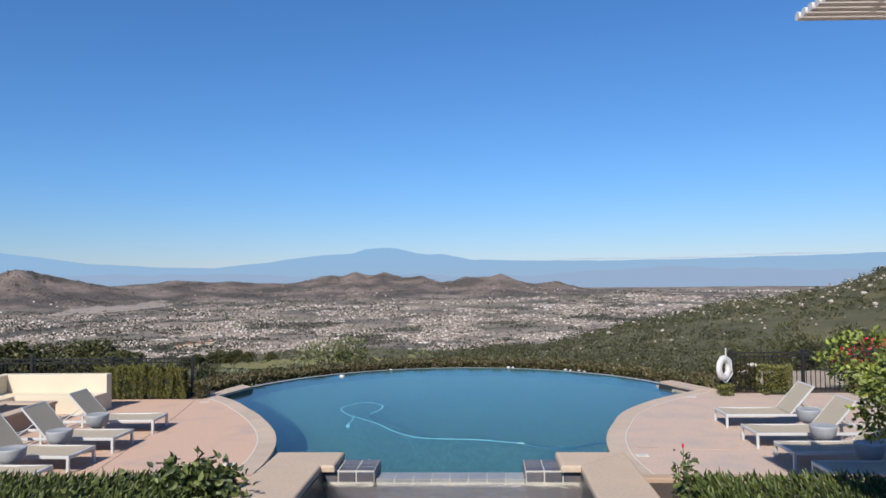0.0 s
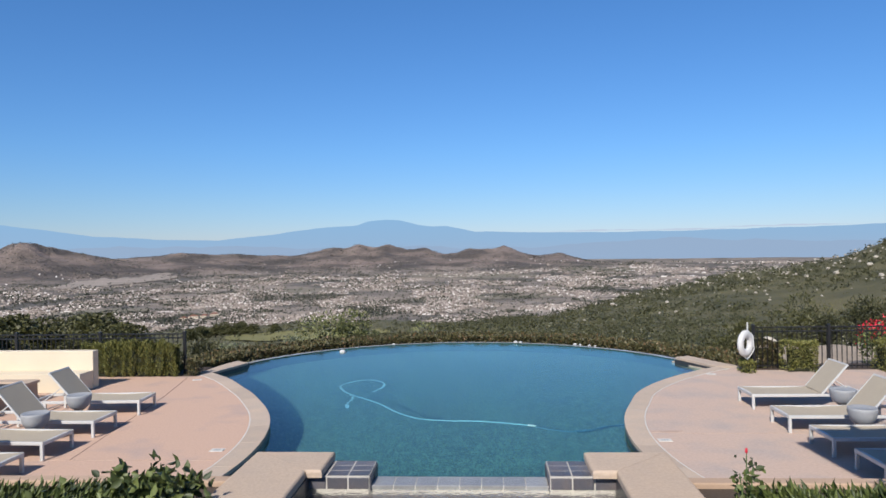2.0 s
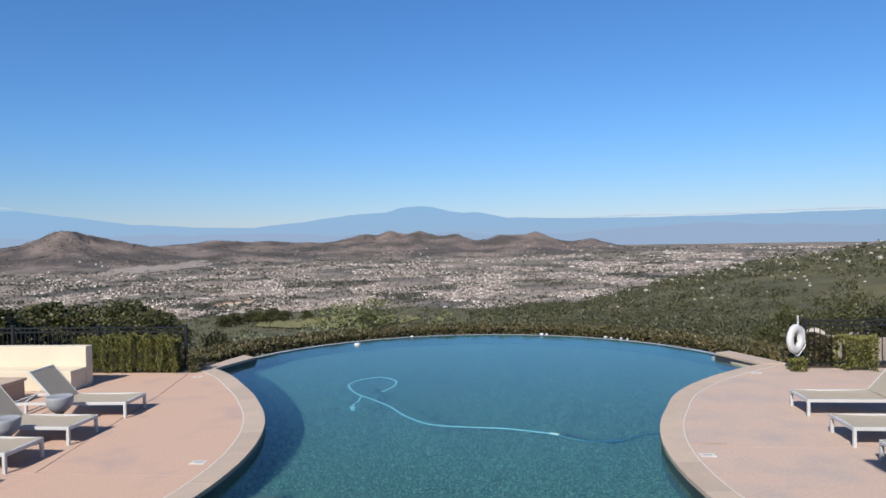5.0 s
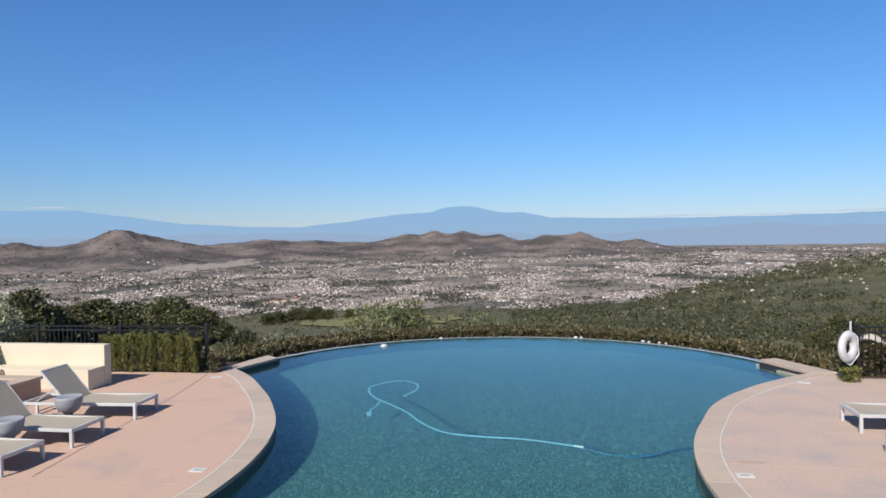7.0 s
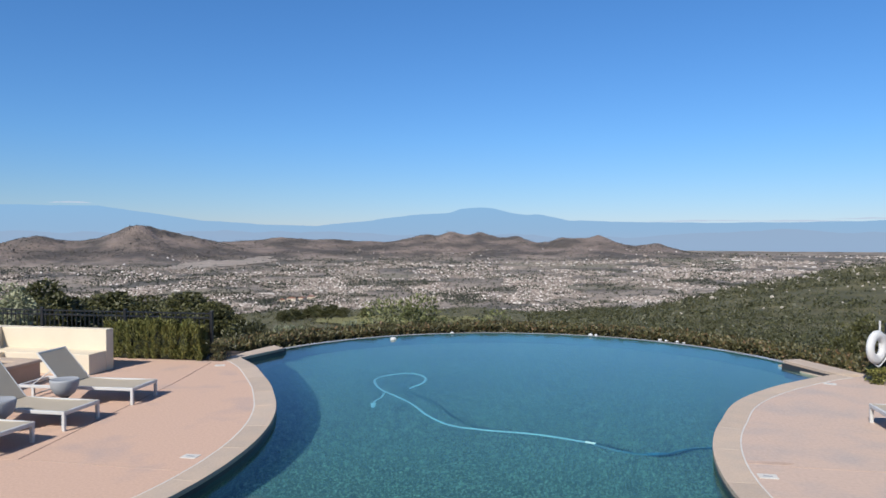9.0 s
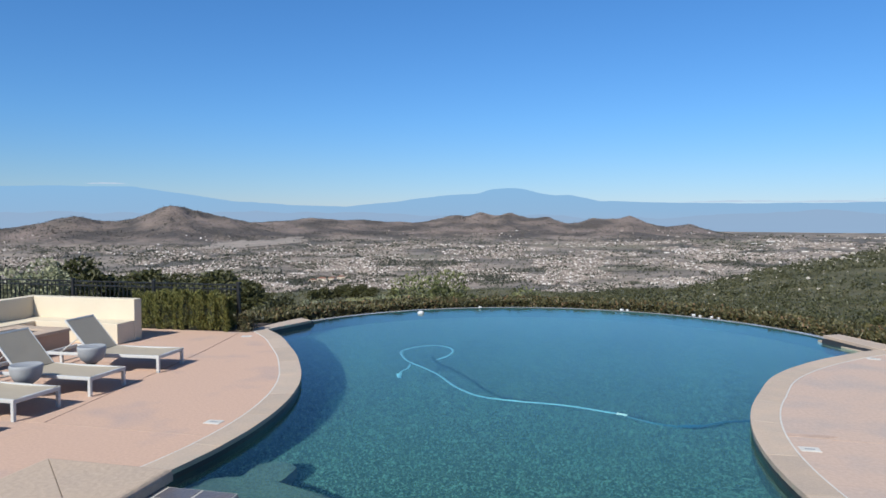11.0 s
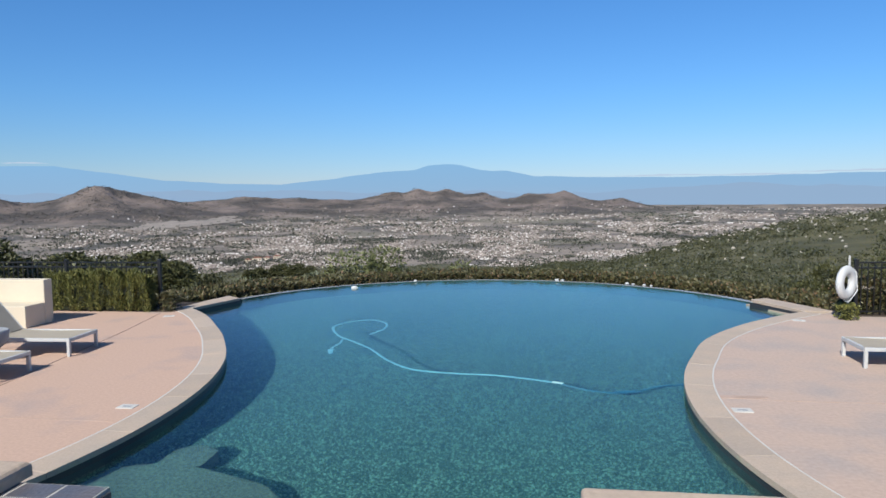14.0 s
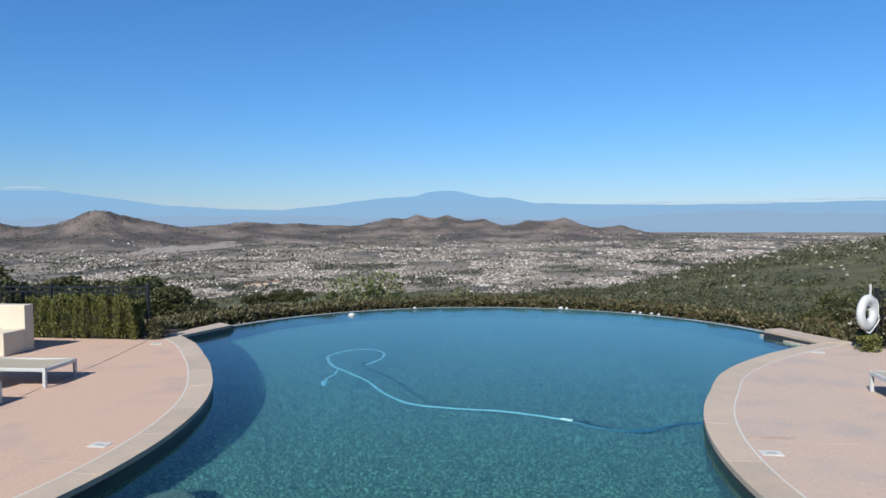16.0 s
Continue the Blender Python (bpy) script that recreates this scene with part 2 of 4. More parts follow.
# ---- builders ----
def mesh_of(name, verts, faces, material=None, smooth=False):
    me = bpy.data.meshes.new(name)
    me.from_pydata([tuple(v) for v in verts], [], faces)
    me.update()
    if material:
        me.materials.append(material)
    if smooth:
        me.polygons.foreach_set("use_smooth", [True] * len(me.polygons))
    return me


def part(name, bm, material, parent=None, label="", smooth=False):
    """Links a bmesh, or a ready mesh, as one mesh object under its thing."""
    if isinstance(bm, bmesh.types.BMesh):
        me = bpy.data.meshes.new(name)
        bm.to_mesh(me)
        bm.free()
        if smooth:
            me.polygons.foreach_set("use_smooth", [True] * len(me.polygons))
    else:
        me = bm
    if material and not me.materials:
        me.materials.append(material)
    ob = new(name, me)
    if parent:
        ob.parent = parent
    if label:
        ob["label"] = label
    return ob


def thing(name, m, label, category, group="", kind=""):
    ob = new(name)
    ob.matrix_world = m
    return tagged(ob, label, category, group, kind)


def box(x0, x1, y0, y1, z0, z1, bevel=0.0, bm=None, seg=2):
    own = bmesh.new()
    bmesh.ops.create_cube(own, size=1.0, matrix=Matrix.LocRotScale(((x0 + x1) / 2, (y0 + y1) / 2, (z0 + z1) / 2), None, (x1 - x0, y1 - y0, z1 - z0)))
    if bevel:
        bmesh.ops.bevel(own, geom=own.edges[:], offset=bevel, segments=seg, affect="EDGES", profile=0.5)
    return join(bm, own)


def join(bm, own):
    if bm is None:
        return own
    me = bpy.data.meshes.new("joined")
    own.to_mesh(me)
    own.free()
    bm.from_mesh(me)
    bpy.data.meshes.remove(me)
    return bm


def rod(a, b, r0, r1=None, n=10, bm=None):
    a, b = Vector(a), Vector(b)
    own = bmesh.new()
    m = Matrix.Translation((a + b) / 2) @ (b - a).to_track_quat("Z", "Y").to_matrix().to_4x4()
    bmesh.ops.create_cone(own, cap_ends=True, segments=n, radius1=r0, radius2=r0 if r1 is None else r1, depth=(b - a).length, matrix=m)
    return join(bm, own)


def prism(outline, z0, z1, bm=None, bevel=0.0, sharp=None):
    """An upright solid over a plan outline (anticlockwise); sharp: the side whose top edge stays unrounded."""
    own = bmesh.new()
    lo = [own.verts.new((x, y, z0)) for x, y in outline]
    hi = [own.verts.new((x, y, z1)) for x, y in outline]
    n = len(outline)
    own.faces.new(lo[::-1])
    top = own.faces.new(hi)
    for i in range(n):
        own.faces.new((lo[i], lo[(i + 1) % n], hi[(i + 1) % n], hi[i]))
    if bevel:
        bmesh.ops.bevel(own, geom=[q for q in top.edges if sharp is None or set(q.verts) != {hi[sharp], hi[(sharp + 1) % n]}], offset=bevel, segments=3, affect="EDGES", profile=0.5)
    return join(bm, own)


def lathe(profile, n=32, bm=None):
    own = bm or bmesh.new()
    rings = []
    for r, z in profile:
        rings.append([own.verts.new((r * math.cos(2 * math.pi * i / n), r * math.sin(2 * math.pi * i / n), z)) for i in range(n)] if r > 1e-5 else [own.verts.new((0, 0, z))])
    for a, b in zip(rings, rings[1:]):
        for i in range(n):
            j = (i + 1) % n
            vs = [a[i % len(a)], a[j % len(a)], b[j % len(b)], b[i % len(b)]]
            own.faces.new(list(dict.fromkeys(vs)))
    return own


def tube(points, r, n=8, closed=False, steps=6):
    """A round tube along a smooth line through the points."""
    P = [Vector(p) for p in points]
    line = []
    for i in range(len(P) - 1):
        p0, p1, p2, p3 = P[max(i - 1, 0)], P[i], P[i + 1], P[min(i + 2, len(P) - 1)]
        for k in range(steps):
            t = k / steps
            line.append(0.5 * (2 * p1 + (p2 - p0) * t + (2 * p0 - 5 * p1 + 4 * p2 - p3) * t * t + (3 * p1 - p0 - 3 * p2 + p3) * t ** 3))
    line.append(P[-1])
    bm, rings = bmesh.new(), []
    for i, p in enumerate(line):
        d = (line[min(i + 1, len(line) - 1)] - line[max(i - 1, 0)]).normalized()
        side = d.cross(Vector((0, 0, 1)))
        side = side.normalized() if side.length > 1e-3 else Vector((1, 0, 0))
        up = side.cross(d)
        rings.append([bm.verts.new(p + r * (math.cos(2 * math.pi * k / n) * side + math.sin(2 * math.pi * k / n) * up)) for k in range(n)])
    for a, b in zip(rings, rings[1:]):
        for k in range(n):
            bm.faces.new((a[k], a[(k + 1) % n], b[(k + 1) % n], b[k]))
    bm.faces.new(rings[0])
    bm.faces.new(rings[-1][::-1])
    return bm


def leaves(name, pts, size, material, rng, out=None, stretch=2.0, spread=1.0, oval=False):
    """A mesh of small folded leaves at the points, each turned at random, leaning outwards where out is given."""
    pts = np.asarray(pts, float)
    n = len(pts)
    d = rng.normal(size=(n, 3)) * spread
    if out is not None:
        d += np.asarray(out) * 1.2
    d /= np.linalg.norm(d, axis=1)[:, None] + 1e-9
    s = np.cross(d, rng.normal(size=(n, 3)))
    s /= np.linalg.norm(s, axis=1)[:, None] + 1e-9
    k = (size * rng.uniform(0.6, 1.35, n))[:, None]
    up = np.cross(d, s) * k * 0.12
    if oval:
        w = s * k / stretch * 0.5
        v = np.stack([pts, pts + d * k * 0.28 + w * 0.9 + up, pts + d * k * 0.62 + w * 0.85 + up, pts + d * k - up, pts + d * k * 0.62 - w * 0.85 + up, pts + d * k * 0.28 - w * 0.9 + up], 1).reshape(-1, 3)
        i = np.arange(n) * 6
        return raw_mesh(name, v, np.concatenate([np.stack([i, i + 1, i + 2, i + 3], 1), np.stack([i, i + 3, i + 4, i + 5], 1)]), material)
    v = np.stack([pts, pts + d * k * 0.5 + s * k / stretch * 0.5 + up, pts + d * k, pts + d * k * 0.5 - s * k / stretch * 0.5 + up], 1).reshape(-1, 3)
    i = np.arange(n) * 4
    f = np.concatenate([np.stack([i, i + 1, i + 2], 1), np.stack([i, i + 2, i + 3], 1)])
    return raw_mesh(name, v, f, material)


def raw_mesh(name, v, f, material):
    me = bpy.data.meshes.new(name)
    f = np.asarray(f)
    w = f.shape[1]
    me.vertices.add(len(v))
    me.vertices.foreach_set("co", np.asarray(v, np.float32).ravel())
    me.loops.add(f.size)
    me.loops.foreach_set("vertex_index", f.astype(np.int32).ravel())
    me.polygons.add(len(f))
    me.polygons.foreach_set("loop_start", np.arange(len(f), dtype=np.int32) * w)
    me.update(calc_edges=True)
    if material:
        me.materials.append(material)
    return me


def arc(c, r, a0, a1, n):
    return [(c[0] + r * math.cos(a0 + (a1 - a0) * i / n), c[1] + r * math.sin(a0 + (a1 - a0) * i / n)) for i in range(n + 1)]


def ang(c, p):
    return math.atan2(p[1] - c[1], p[0] - c[0])


# ---- plan ----
LC, LR = (-11.2, 4.74), 7.20        # left lobe of the deck
RC, RR = (8.75, 5.54), 7.13         # right lobe
FC, FR = (-1.22, 10.96), 6.17       # vanishing edge
WATER, NEAR = -0.11, 0.14
LTIP, RTIP = (-6.78, 13.1), (4.21, 13.17)
COPE = 0.32


def lobe(c, r, y0, y1, side, n=48):
    """The curved edge of a deck lobe from y0 to y1; side: 1 for a lobe that bulges to +x, -1 to -x."""
    a0, a1 = math.asin((y0 - c[1]) / r), math.asin((y1 - c[1]) / r)
    return [(c[0] + side * r * math.cos(a0 + (a1 - a0) * i / n), c[1] + r * math.sin(a0 + (a1 - a0) * i / n)) for i in range(n + 1)]


def smooth_line(points, steps):
    """A smooth plan line through the points."""
    P, out = [Vector(p) for p in points], []
    for i in range(len(P) - 1):
        p0, p1, p2, p3 = P[max(i - 1, 0)], P[i], P[i + 1], P[min(i + 2, len(P) - 1)]
        for k in range(steps):
            t = k / steps
            out.append(tuple(0.5 * (2 * p1 + (p2 - p0) * t + (2 * p0 - 5 * p1 + 4 * p2 - p3) * t * t + (3 * p1 - p0 - 3 * p2 + p3) * t ** 3)))
    return out + [tuple(P[-1])]


EDGE_R = lobe(RC, RR, NEAR, 8.0, -1) + smooth_line([(2.06, 8.0), (2.39, 8.98), (2.86, 9.83), (3.51, 10.68), (4.28, 11.47), (4.86, 11.96)], 5)[1:]
EDGE_L = lobe(LC, LR, NEAR, 8.0, 1) + smooth_line([(-4.78, 8.0), (-5.30, 8.98), (-5.85, 9.84), (-6.46, 10.74), (-7.16, 11.52)], 6)[1:]


def shifted(path, d):
    """A plan line moved to its left by d."""
    out = []
    for i, p in enumerate(path):
        a, b = Vector(path[max(i - 1, 0)]), Vector(path[min(i + 1, len(path) - 1)])
        t = (b - a).normalized()
        out.append((p[0] - t.y * d, p[1] + t.x * d))
    return out


FAR = arc(FC, FR, ang(FC, RTIP), ang(FC, LTIP), 72)
POOL = EDGE_R + FAR + EDGE_L[::-1]


def flat(outline, z, bm=None):
    bm = bm or bmesh.new()
    bmesh.ops.triangulate(bm, faces=[bm.faces.new([bm.verts.new((x, y, z)) for x, y in outline])])
    return bm


def strip(outline, z0, z1, closed=False, bm=None):
    """An upright band along a plan line."""
    bm = bm or bmesh.new()
    lo, hi = [bm.verts.new((x, y, z0)) for x, y in outline], [bm.verts.new((x, y, z1)) for x, y in outline]
    for i in range(len(outline) - (0 if closed else 1)):
        j = (i + 1) % len(outline)
        bm.faces.new((lo[i], lo[j], hi[j], hi[i]))
    return bm


def ribbon(a, b, z0, z1):
    """A solid between two plan lines of equal length."""
    return prism(a + b[::-1], z0, z1)


# ---- pool ----
BED = -1.85
shell = strip(EDGE_L[::-1] + EDGE_R, BED, WATER + 0.02)
far_wall = strip([EDGE_R[-1]] + FAR + [EDGE_L[-1]], BED, WATER + 0.02)
floor_bm = flat(POOL, 0)
for v in floor_bm.verts:
    v.co.z = -0.50 - 0.052 * v.co.y      # shallow beside the spa, deeper towards the far edge
join(shell, floor_bm)
bmesh.ops.recalc_face_normals(shell, faces=shell.faces)
pool = part("pool_basin", shell, M_POOL)
tagged(pool, "freeform swimming pool basin, teal pebble finish with painted caustic flecks", "pool", kind="structure")
part("far_wall", far_wall, M_FARWALL, pool, "inner face of the vanishing edge, darkened for weaker sun")
band = strip(shifted(EDGE_L, -0.004) + [LTIP], -0.30, -0.03)
part("waterline_tile", band, M_BAND, pool, "dark waterline tile band")
band = strip(shifted(EDGE_R, 0.004) + [RTIP], -0.30, -0.03)
part("waterline_tile", band, M_BAND, pool)
rim = ribbon(arc(FC, FR + 0.004, ang(FC, RTIP), ang(FC, LTIP), 72), arc(FC, FR + 0.22, ang(FC, RTIP), ang(FC, LTIP), 72), -2.3, WATER + 0.012)
bmesh.ops.recalc_face_normals(rim, faces=rim.faces)
part("vanishing_edge", rim, M_RIM, pool, "wet grey stone vanishing edge")
water = part("pool_water", flat(POOL, WATER), M_WATER)
tagged(water, "clear blue pool water with fine ripples", "water", kind="structure")
water.visible_shadow = False


def step_block(name, cx, cy, rx, ry, z, rot):
    bm = prism([(rx * math.copysign(abs(math.cos(a)) ** 0.55, math.cos(a)), ry * math.copysign(abs(math.sin(a)) ** 0.55, math.sin(a))) for a in [2 * math.pi * i / 40 for i in range(40)]], BED + 0.001 - z, 0, bevel=0.05)
    ob = part(name, bm, M_STEP, pool, "rounded underwater step", smooth=False)
    ob.matrix_local = pose(cx, cy, z, 0, 0, rot)


step_block("pool_step", -3.38, 2.75, 1.12, 1.32, -0.42, -20)
step_block("pool_step", -3.46, 4.36, 0.23, 0.30, -0.46, 0)

# ---- decks ----
deck_l = part("deck_west", prism(shifted(EDGE_L, COPE) + [(-7.37, 11.05), (-15.0, 11.0), (-15.0, NEAR)], -2.35, 0.0), M_DECK)
tagged(deck_l, "salmon stained concrete pool deck with faint stains", "deck", kind="structure")
deck_r = part("deck_east", prism(([(15.0, NEAR), (15.0, 11.5), (5.45, 11.5), (5.42, 11.98)] + shifted(EDGE_R, -COPE)[::-1]), -2.35, 0.0), M_DECK_WORN)
tagged(deck_r, "salmon stained concrete pool deck with grey patches", "deck", kind="structure")


def coping(deck, path, side, count):
    """Curved coping stones along the pool's edge, with a white sealant line behind them."""
    n = len(path) - 1
    outer, inner = shifted(path, -0.015 * side), shifted(path, (COPE - 0.009) * side)
    for i in range(count):
        a, b = round(n * i / count), round(n * (i + 1) / count)
        o, q = outer[a:b + 1], inner[a:b + 1]
        gap = [(Vector(p[0]).lerp(Vector(p[1]), 0.002 * (b - a)), Vector(p[-1]).lerp(Vector(p[-2]), 0.002 * (b - a))) for p in (o, q)]
        o, q = [tuple(gap[0][0])] + o[1:-1] + [tuple(gap[0][1])], [tuple(gap[1][0])] + q[1:-1] + [tuple(gap[1][1])]
        plan = o + q[::-1]
        part("coping_stone", prism(plan if side > 0 else plan[::-1], -0.048, 0.006, bevel=0.005), M_COPING, deck)
    bm = prism(shifted(path, (COPE - 0.008) * side) + shifted(path, (COPE + 0.010) * side)[::-1], -0.03, 0.005)
    bmesh.ops.recalc_face_normals(bm, faces=bm.faces)
    part("expansion_joint", bm, M_CAULK, deck, "white sealant line")


coping(deck_l, EDGE_L, 1, 11)
coping(deck_r, EDGE_R, -1, 11)


def seam(deck, a, b, w, material, z=0.004):
    a, b = Vector((*a, 0)), Vector((*b, 0))
    n = (b - a).normalized().cross(Vector((0, 0, 1))) * w / 2
    part("deck_seam", prism([tuple(p.xy) for p in (a + n, b + n, b - n, a - n)], -0.02, z), material, deck)


seam(deck_l, (-7.50, 10.9), (-7.12, 9.0), 0.016, M_SCORE)
seam(deck_l, (-7.12, 9.0), (-6.50, 4.60), 0.012, M_SCORE)
seam(deck_l, (-14.5, 4.58), (-4.40, 4.58), 0.012, M_PALE, 0.003)
seam(deck_r, (2.40, 6.02), (14.5, 6.02), 0.012, M_PALE, 0.003)


blob = [(2.18 + (0.30 + 0.05 * math.sin(3 * q)) * math.cos(q), 6.12 + (0.075 + 0.02 * math.cos(2 * q)) * math.sin(q)) for q in [2 * math.pi * i / 24 for i in range(24)]]
part("mortar_patch", prism(blob, -0.01, 0.004), M_PALE, deck_r, "pale mortar patch")


def end_wall(plan, deck, ledge=False):
    """The tapered end of the coping beside the vanishing edge, on a dark tiled wall."""
    c = sum((Vector(p) for p in plan), Vector((0, 0))) / len(plan)
    part("coping_stone", prism(plan, -0.05, 0.010, bevel=0.010), M_COPING, deck)
    if ledge:
        part("ledge", prism([tuple(c + (Vector(p) - c) * 1.0 + Vector((-0.11, -0.05))) for p in plan], -0.4, -0.088, bevel=0.01), M_COPING, deck, "pale ledge at the water line")
    part("end_wall", prism([tuple(c + (Vector(p) - c) * 0.95) for p in plan], -2.3, -0.049), M_BAND, deck, "dark tiled end wall")


end_wall([(-7.15, 11.53), (-6.75, 12.92), (-7.15, 13.25), (-7.33, 12.5), (-7.46, 11.42)], deck_l)
end_wall([(4.87, 11.985), (5.42, 12.02), (5.06, 12.75), (4.67, 13.62), (4.30, 13.42)], deck_r, True)


def depth_marker(deck, x, y, rot):
    ob = part("depth_marker", box(-0.10, 0.10, -0.075, 0.075, -0.01, 0.006, 0.002), M_CAULK, deck, "white depth marker tile")
    ob.matrix_local = pose(x, y, 0, 0, 0, rot)
    part("marking", box(-0.05, 0.05, -0.022, 0.012, 0.0, 0.0085), M_BOWL, ob, "small grey marking")


depth_marker(deck_l, -4.55, 5.08, 0)
depth_marker(deck_l, -7.15, 10.62, 20)
depth_marker(deck_r, 2.09, 5.63, 0)
depth_marker(deck_r, 4.45, 11.02, -20)

# ---- spa and upper terrace ----
SPA_Z, TOP, FLOOR = 1.30, 1.44, 1.38
spa = thing("spa", pose(0, 0, 0), "raised stone spa with slate tiled spillway above the pool", "spa", kind="structure")
part("spa_front", box(-2.26, 0.70, -0.285, 0.02, -1.6, 1.20), M_SLATE, spa, "dark slate front wall")
part("spa_floor", box(-1.84, 0.34, -2.24, -0.28, 0.40, 0.55), M_SPA, spa)
part("spa_side", box(-2.26, -1.80, -2.62, 0.06, -1.6, 1.386), M_BAND, spa)
part("spa_side", box(0.30, 0.70, -2.62, 0.06, -1.6, 1.386), M_BAND, spa)
part("spa_back", box(-1.82, 0.32, -2.62, -2.22, -1.6, 1.386), M_BAND, spa)
part("spa_bench", box(-1.80, 0.30, -2.22, -1.80, 0.53, 0.88, 0.03), M_SPA, spa)
spa_water = part("spa_water", flat([(-1.80, -2.22), (0.30, -2.22), (0.30, -0.295), (-1.80, -0.295)], SPA_Z), M_SPAWATER)
tagged(spa_water, "clear rippling spa water", "water", kind="structure")
spa_water.visible_shadow = False
for joint, plan in zip((2, 0, 2, 1), ([(-2.30, -2.64), (-1.81, -2.64), (-1.81, -0.362), (-2.30, 0.088)], [(-2.297, 0.09), (-1.807, -0.36), (-1.70, -0.36), (-1.70, 0.09)],
             [(0.30, -2.64), (0.74, -2.64), (0.74, 0.088), (0.30, -0.362)], [(0.14, -0.36), (0.297, -0.36), (0.737, 0.09), (0.14, 0.09)])):
    part("coping_cap", prism(plan, 1.387, TOP, bevel=0.022, sharp=joint), M_CAP, spa, "buff stone cap with rounded edge, mitred at the corner")
part("coping_cap", box(-1.805, 0.295, -2.64, -2.20, 1.385, TOP, 0.03), M_CAP, spa)
for x0, cols in ((-1.83, 3), (-0.14, 3)):
    part("spill_block", box(x0, x0 + cols * 0.15, -0.305, 0.035, 1.20, 1.3845), M_GROUT, spa, "pale grouted block")
    for i in range(cols):
        for j in range(3):
            part("slate_tile", box(x0 + i * 0.15 + 0.003, x0 + i * 0.15 + 0.147, -0.305 + j * 0.1135 + 0.0025, -0.305 + (j + 1) * 0.1135 - 0.0025, 1.36, 1.386, 0.003, seg=1), M_SLATE, spa)
        part("slate_tile", box(x0 + i * 0.15 + 0.006, x0 + i * 0.15 + 0.144, -0.313, -0.29, 1.285, 1.372, 0.003, seg=1), M_SLATE, spa)
        part("slate_tile", box(x0 + i * 0.15 + 0.006, x0 + i * 0.15 + 0.144, 0.02, 0.043, 1.02, 1.372, 0.003, seg=1), M_SLATE, spa)
for x, s in ((-1.38, 1), (-0.14, -1)):
    for j in range(2):
        part("slate_tile", box(min(x, x + s * 0.008), max(x, x + s * 0.008), -0.30 + j * 0.17, -0.14 + j * 0.17, 1.0, 1.372), M_SLATE, spa)
part("weir_bed", box(-1.37, -0.15, -0.283, -0.092, 1.19, 1.3095), M_GROUT, spa, "pale grout between the weir tiles")
for i in range(8):
    part("weir_tile", box(-1.37 + i * 0.1525 + 0.0015, -1.37 + (i + 1) * 0.1525 - 0.0015, -0.285, -0.09, 1.25, 1.312, 0.004, seg=1), M_WEIR, spa)

terrace = part("terrace", box(-15.0, 15.0, -14.0, -2.642, -2.0, FLOOR), M_DECK)
tagged(terrace, "salmon concrete upper terrace", "terrace", kind="structure")
for name, x0, x1 in (("planter_west", -15.0, -2.31), ("planter_east", 0.75, 15.0)):
    bed = part(name, box(x0, x1, -2.655, 0.0, -2.0, 1.20), M_SOIL)
    tagged(bed, "planting bed with dark soil", "planting bed", kind="structure")
    part("retaining_wall", box(x0, x1, 0.004, 0.13, -2.0, 1.24, 0.012), M_FIRE, bed, "tan stucco retaining wall")


# ---- plants ----
RNG = np.random.default_rng(7)


def hedge(name, x0, x1, y0, y1, z0, z1, count, size, material, label, lump=0.06, out_up=0.5, stretch=2.0, grain=(2.3, 2.3, 2.3)):
    h = thing(name, pose((x0 + x1) / 2, (y0 + y1) / 2, z0), label, "hedge")
    w, d, t = (x1 - x0) / 2, (y1 - y0) / 2, z1 - z0
    p = RNG.uniform(-1, 1, (count, 3))
    side = RNG.choice(5, count, p=(0.42, 0.30, 0.12, 0.08, 0.08))
    depth = 1 - np.abs(RNG.normal(0, 0.10, count))
    p[side == 0, 2] = depth[side == 0]
    p[side == 1, 1] = -depth[side == 1]
    p[side == 2, 1] = depth[side == 2]
    p[side == 3, 0] = depth[side == 3]
    p[side == 4, 0] = -depth[side == 4]
    p = p * (w, d, t / 2) + (0, 0, t / 2)
    bumps = np.array([noise.noise((a * grain[0] + x0, b * grain[1], c * grain[2])) for a, b, c in p])
    out = p - (0, 0, t / 2)
    out[:, 0] *= 0.2
    out /= np.linalg.norm(out, axis=1)[:, None] + 1e-6
    p = p + out * (bumps * lump * 2)[:, None]
    out[:, 2] += out_up
    part("foliage", leaves("foliage", p, size, material, RNG, out, stretch), None, h)
    part("inner_growth", box(-w + 0.07, w - 0.07, -d * 0.6, d * 0.6, 0, t * 0.78, min(w, d) * 0.2), M_CORE, h, "dark core block with inner shade put into its colour")
    return h


# solid core in each hedge; the shade between twigs is in its colour
M_CORE = mat("twig_core_shade", (0.035, 0.04, 0.018), 0.95, (0.02, 0.022, 0.012), 6, 40, 0.6)
hedge("hedge", -10.05, -7.86, 11.04, 11.36, 0.0, 0.69, 20000, 0.07, M_BOX, "clipped green hedge before the iron fence", 0.11, 2.2, 4.0, (12.0, 4.0, 1.6))
for x0, x1, n in ((-9.0, -2.55, 26000), (1.0, 8.5, 28000)):
    hedge("rosemary_hedge", x0, x1, -1.75, -0.80, 1.2, 1.46, n, 0.075, M_ROSEMARY, "low bright green rosemary hedge in a planting bed", 0.04, 1.6, 4.5)
hedge("boxwood", 6.22, 6.86, 11.15, 11.62, 0.0, 0.62, 4200, 0.05, M_BOX, "rounded green shrub before the iron fence", 0.09)
hedge("boxwood", 5.45, 6.35, 11.86, 12.36, 0.0, 0.52, 4500, 0.06, M_HEDGE, "dark shrub behind the iron fence", 0.10)
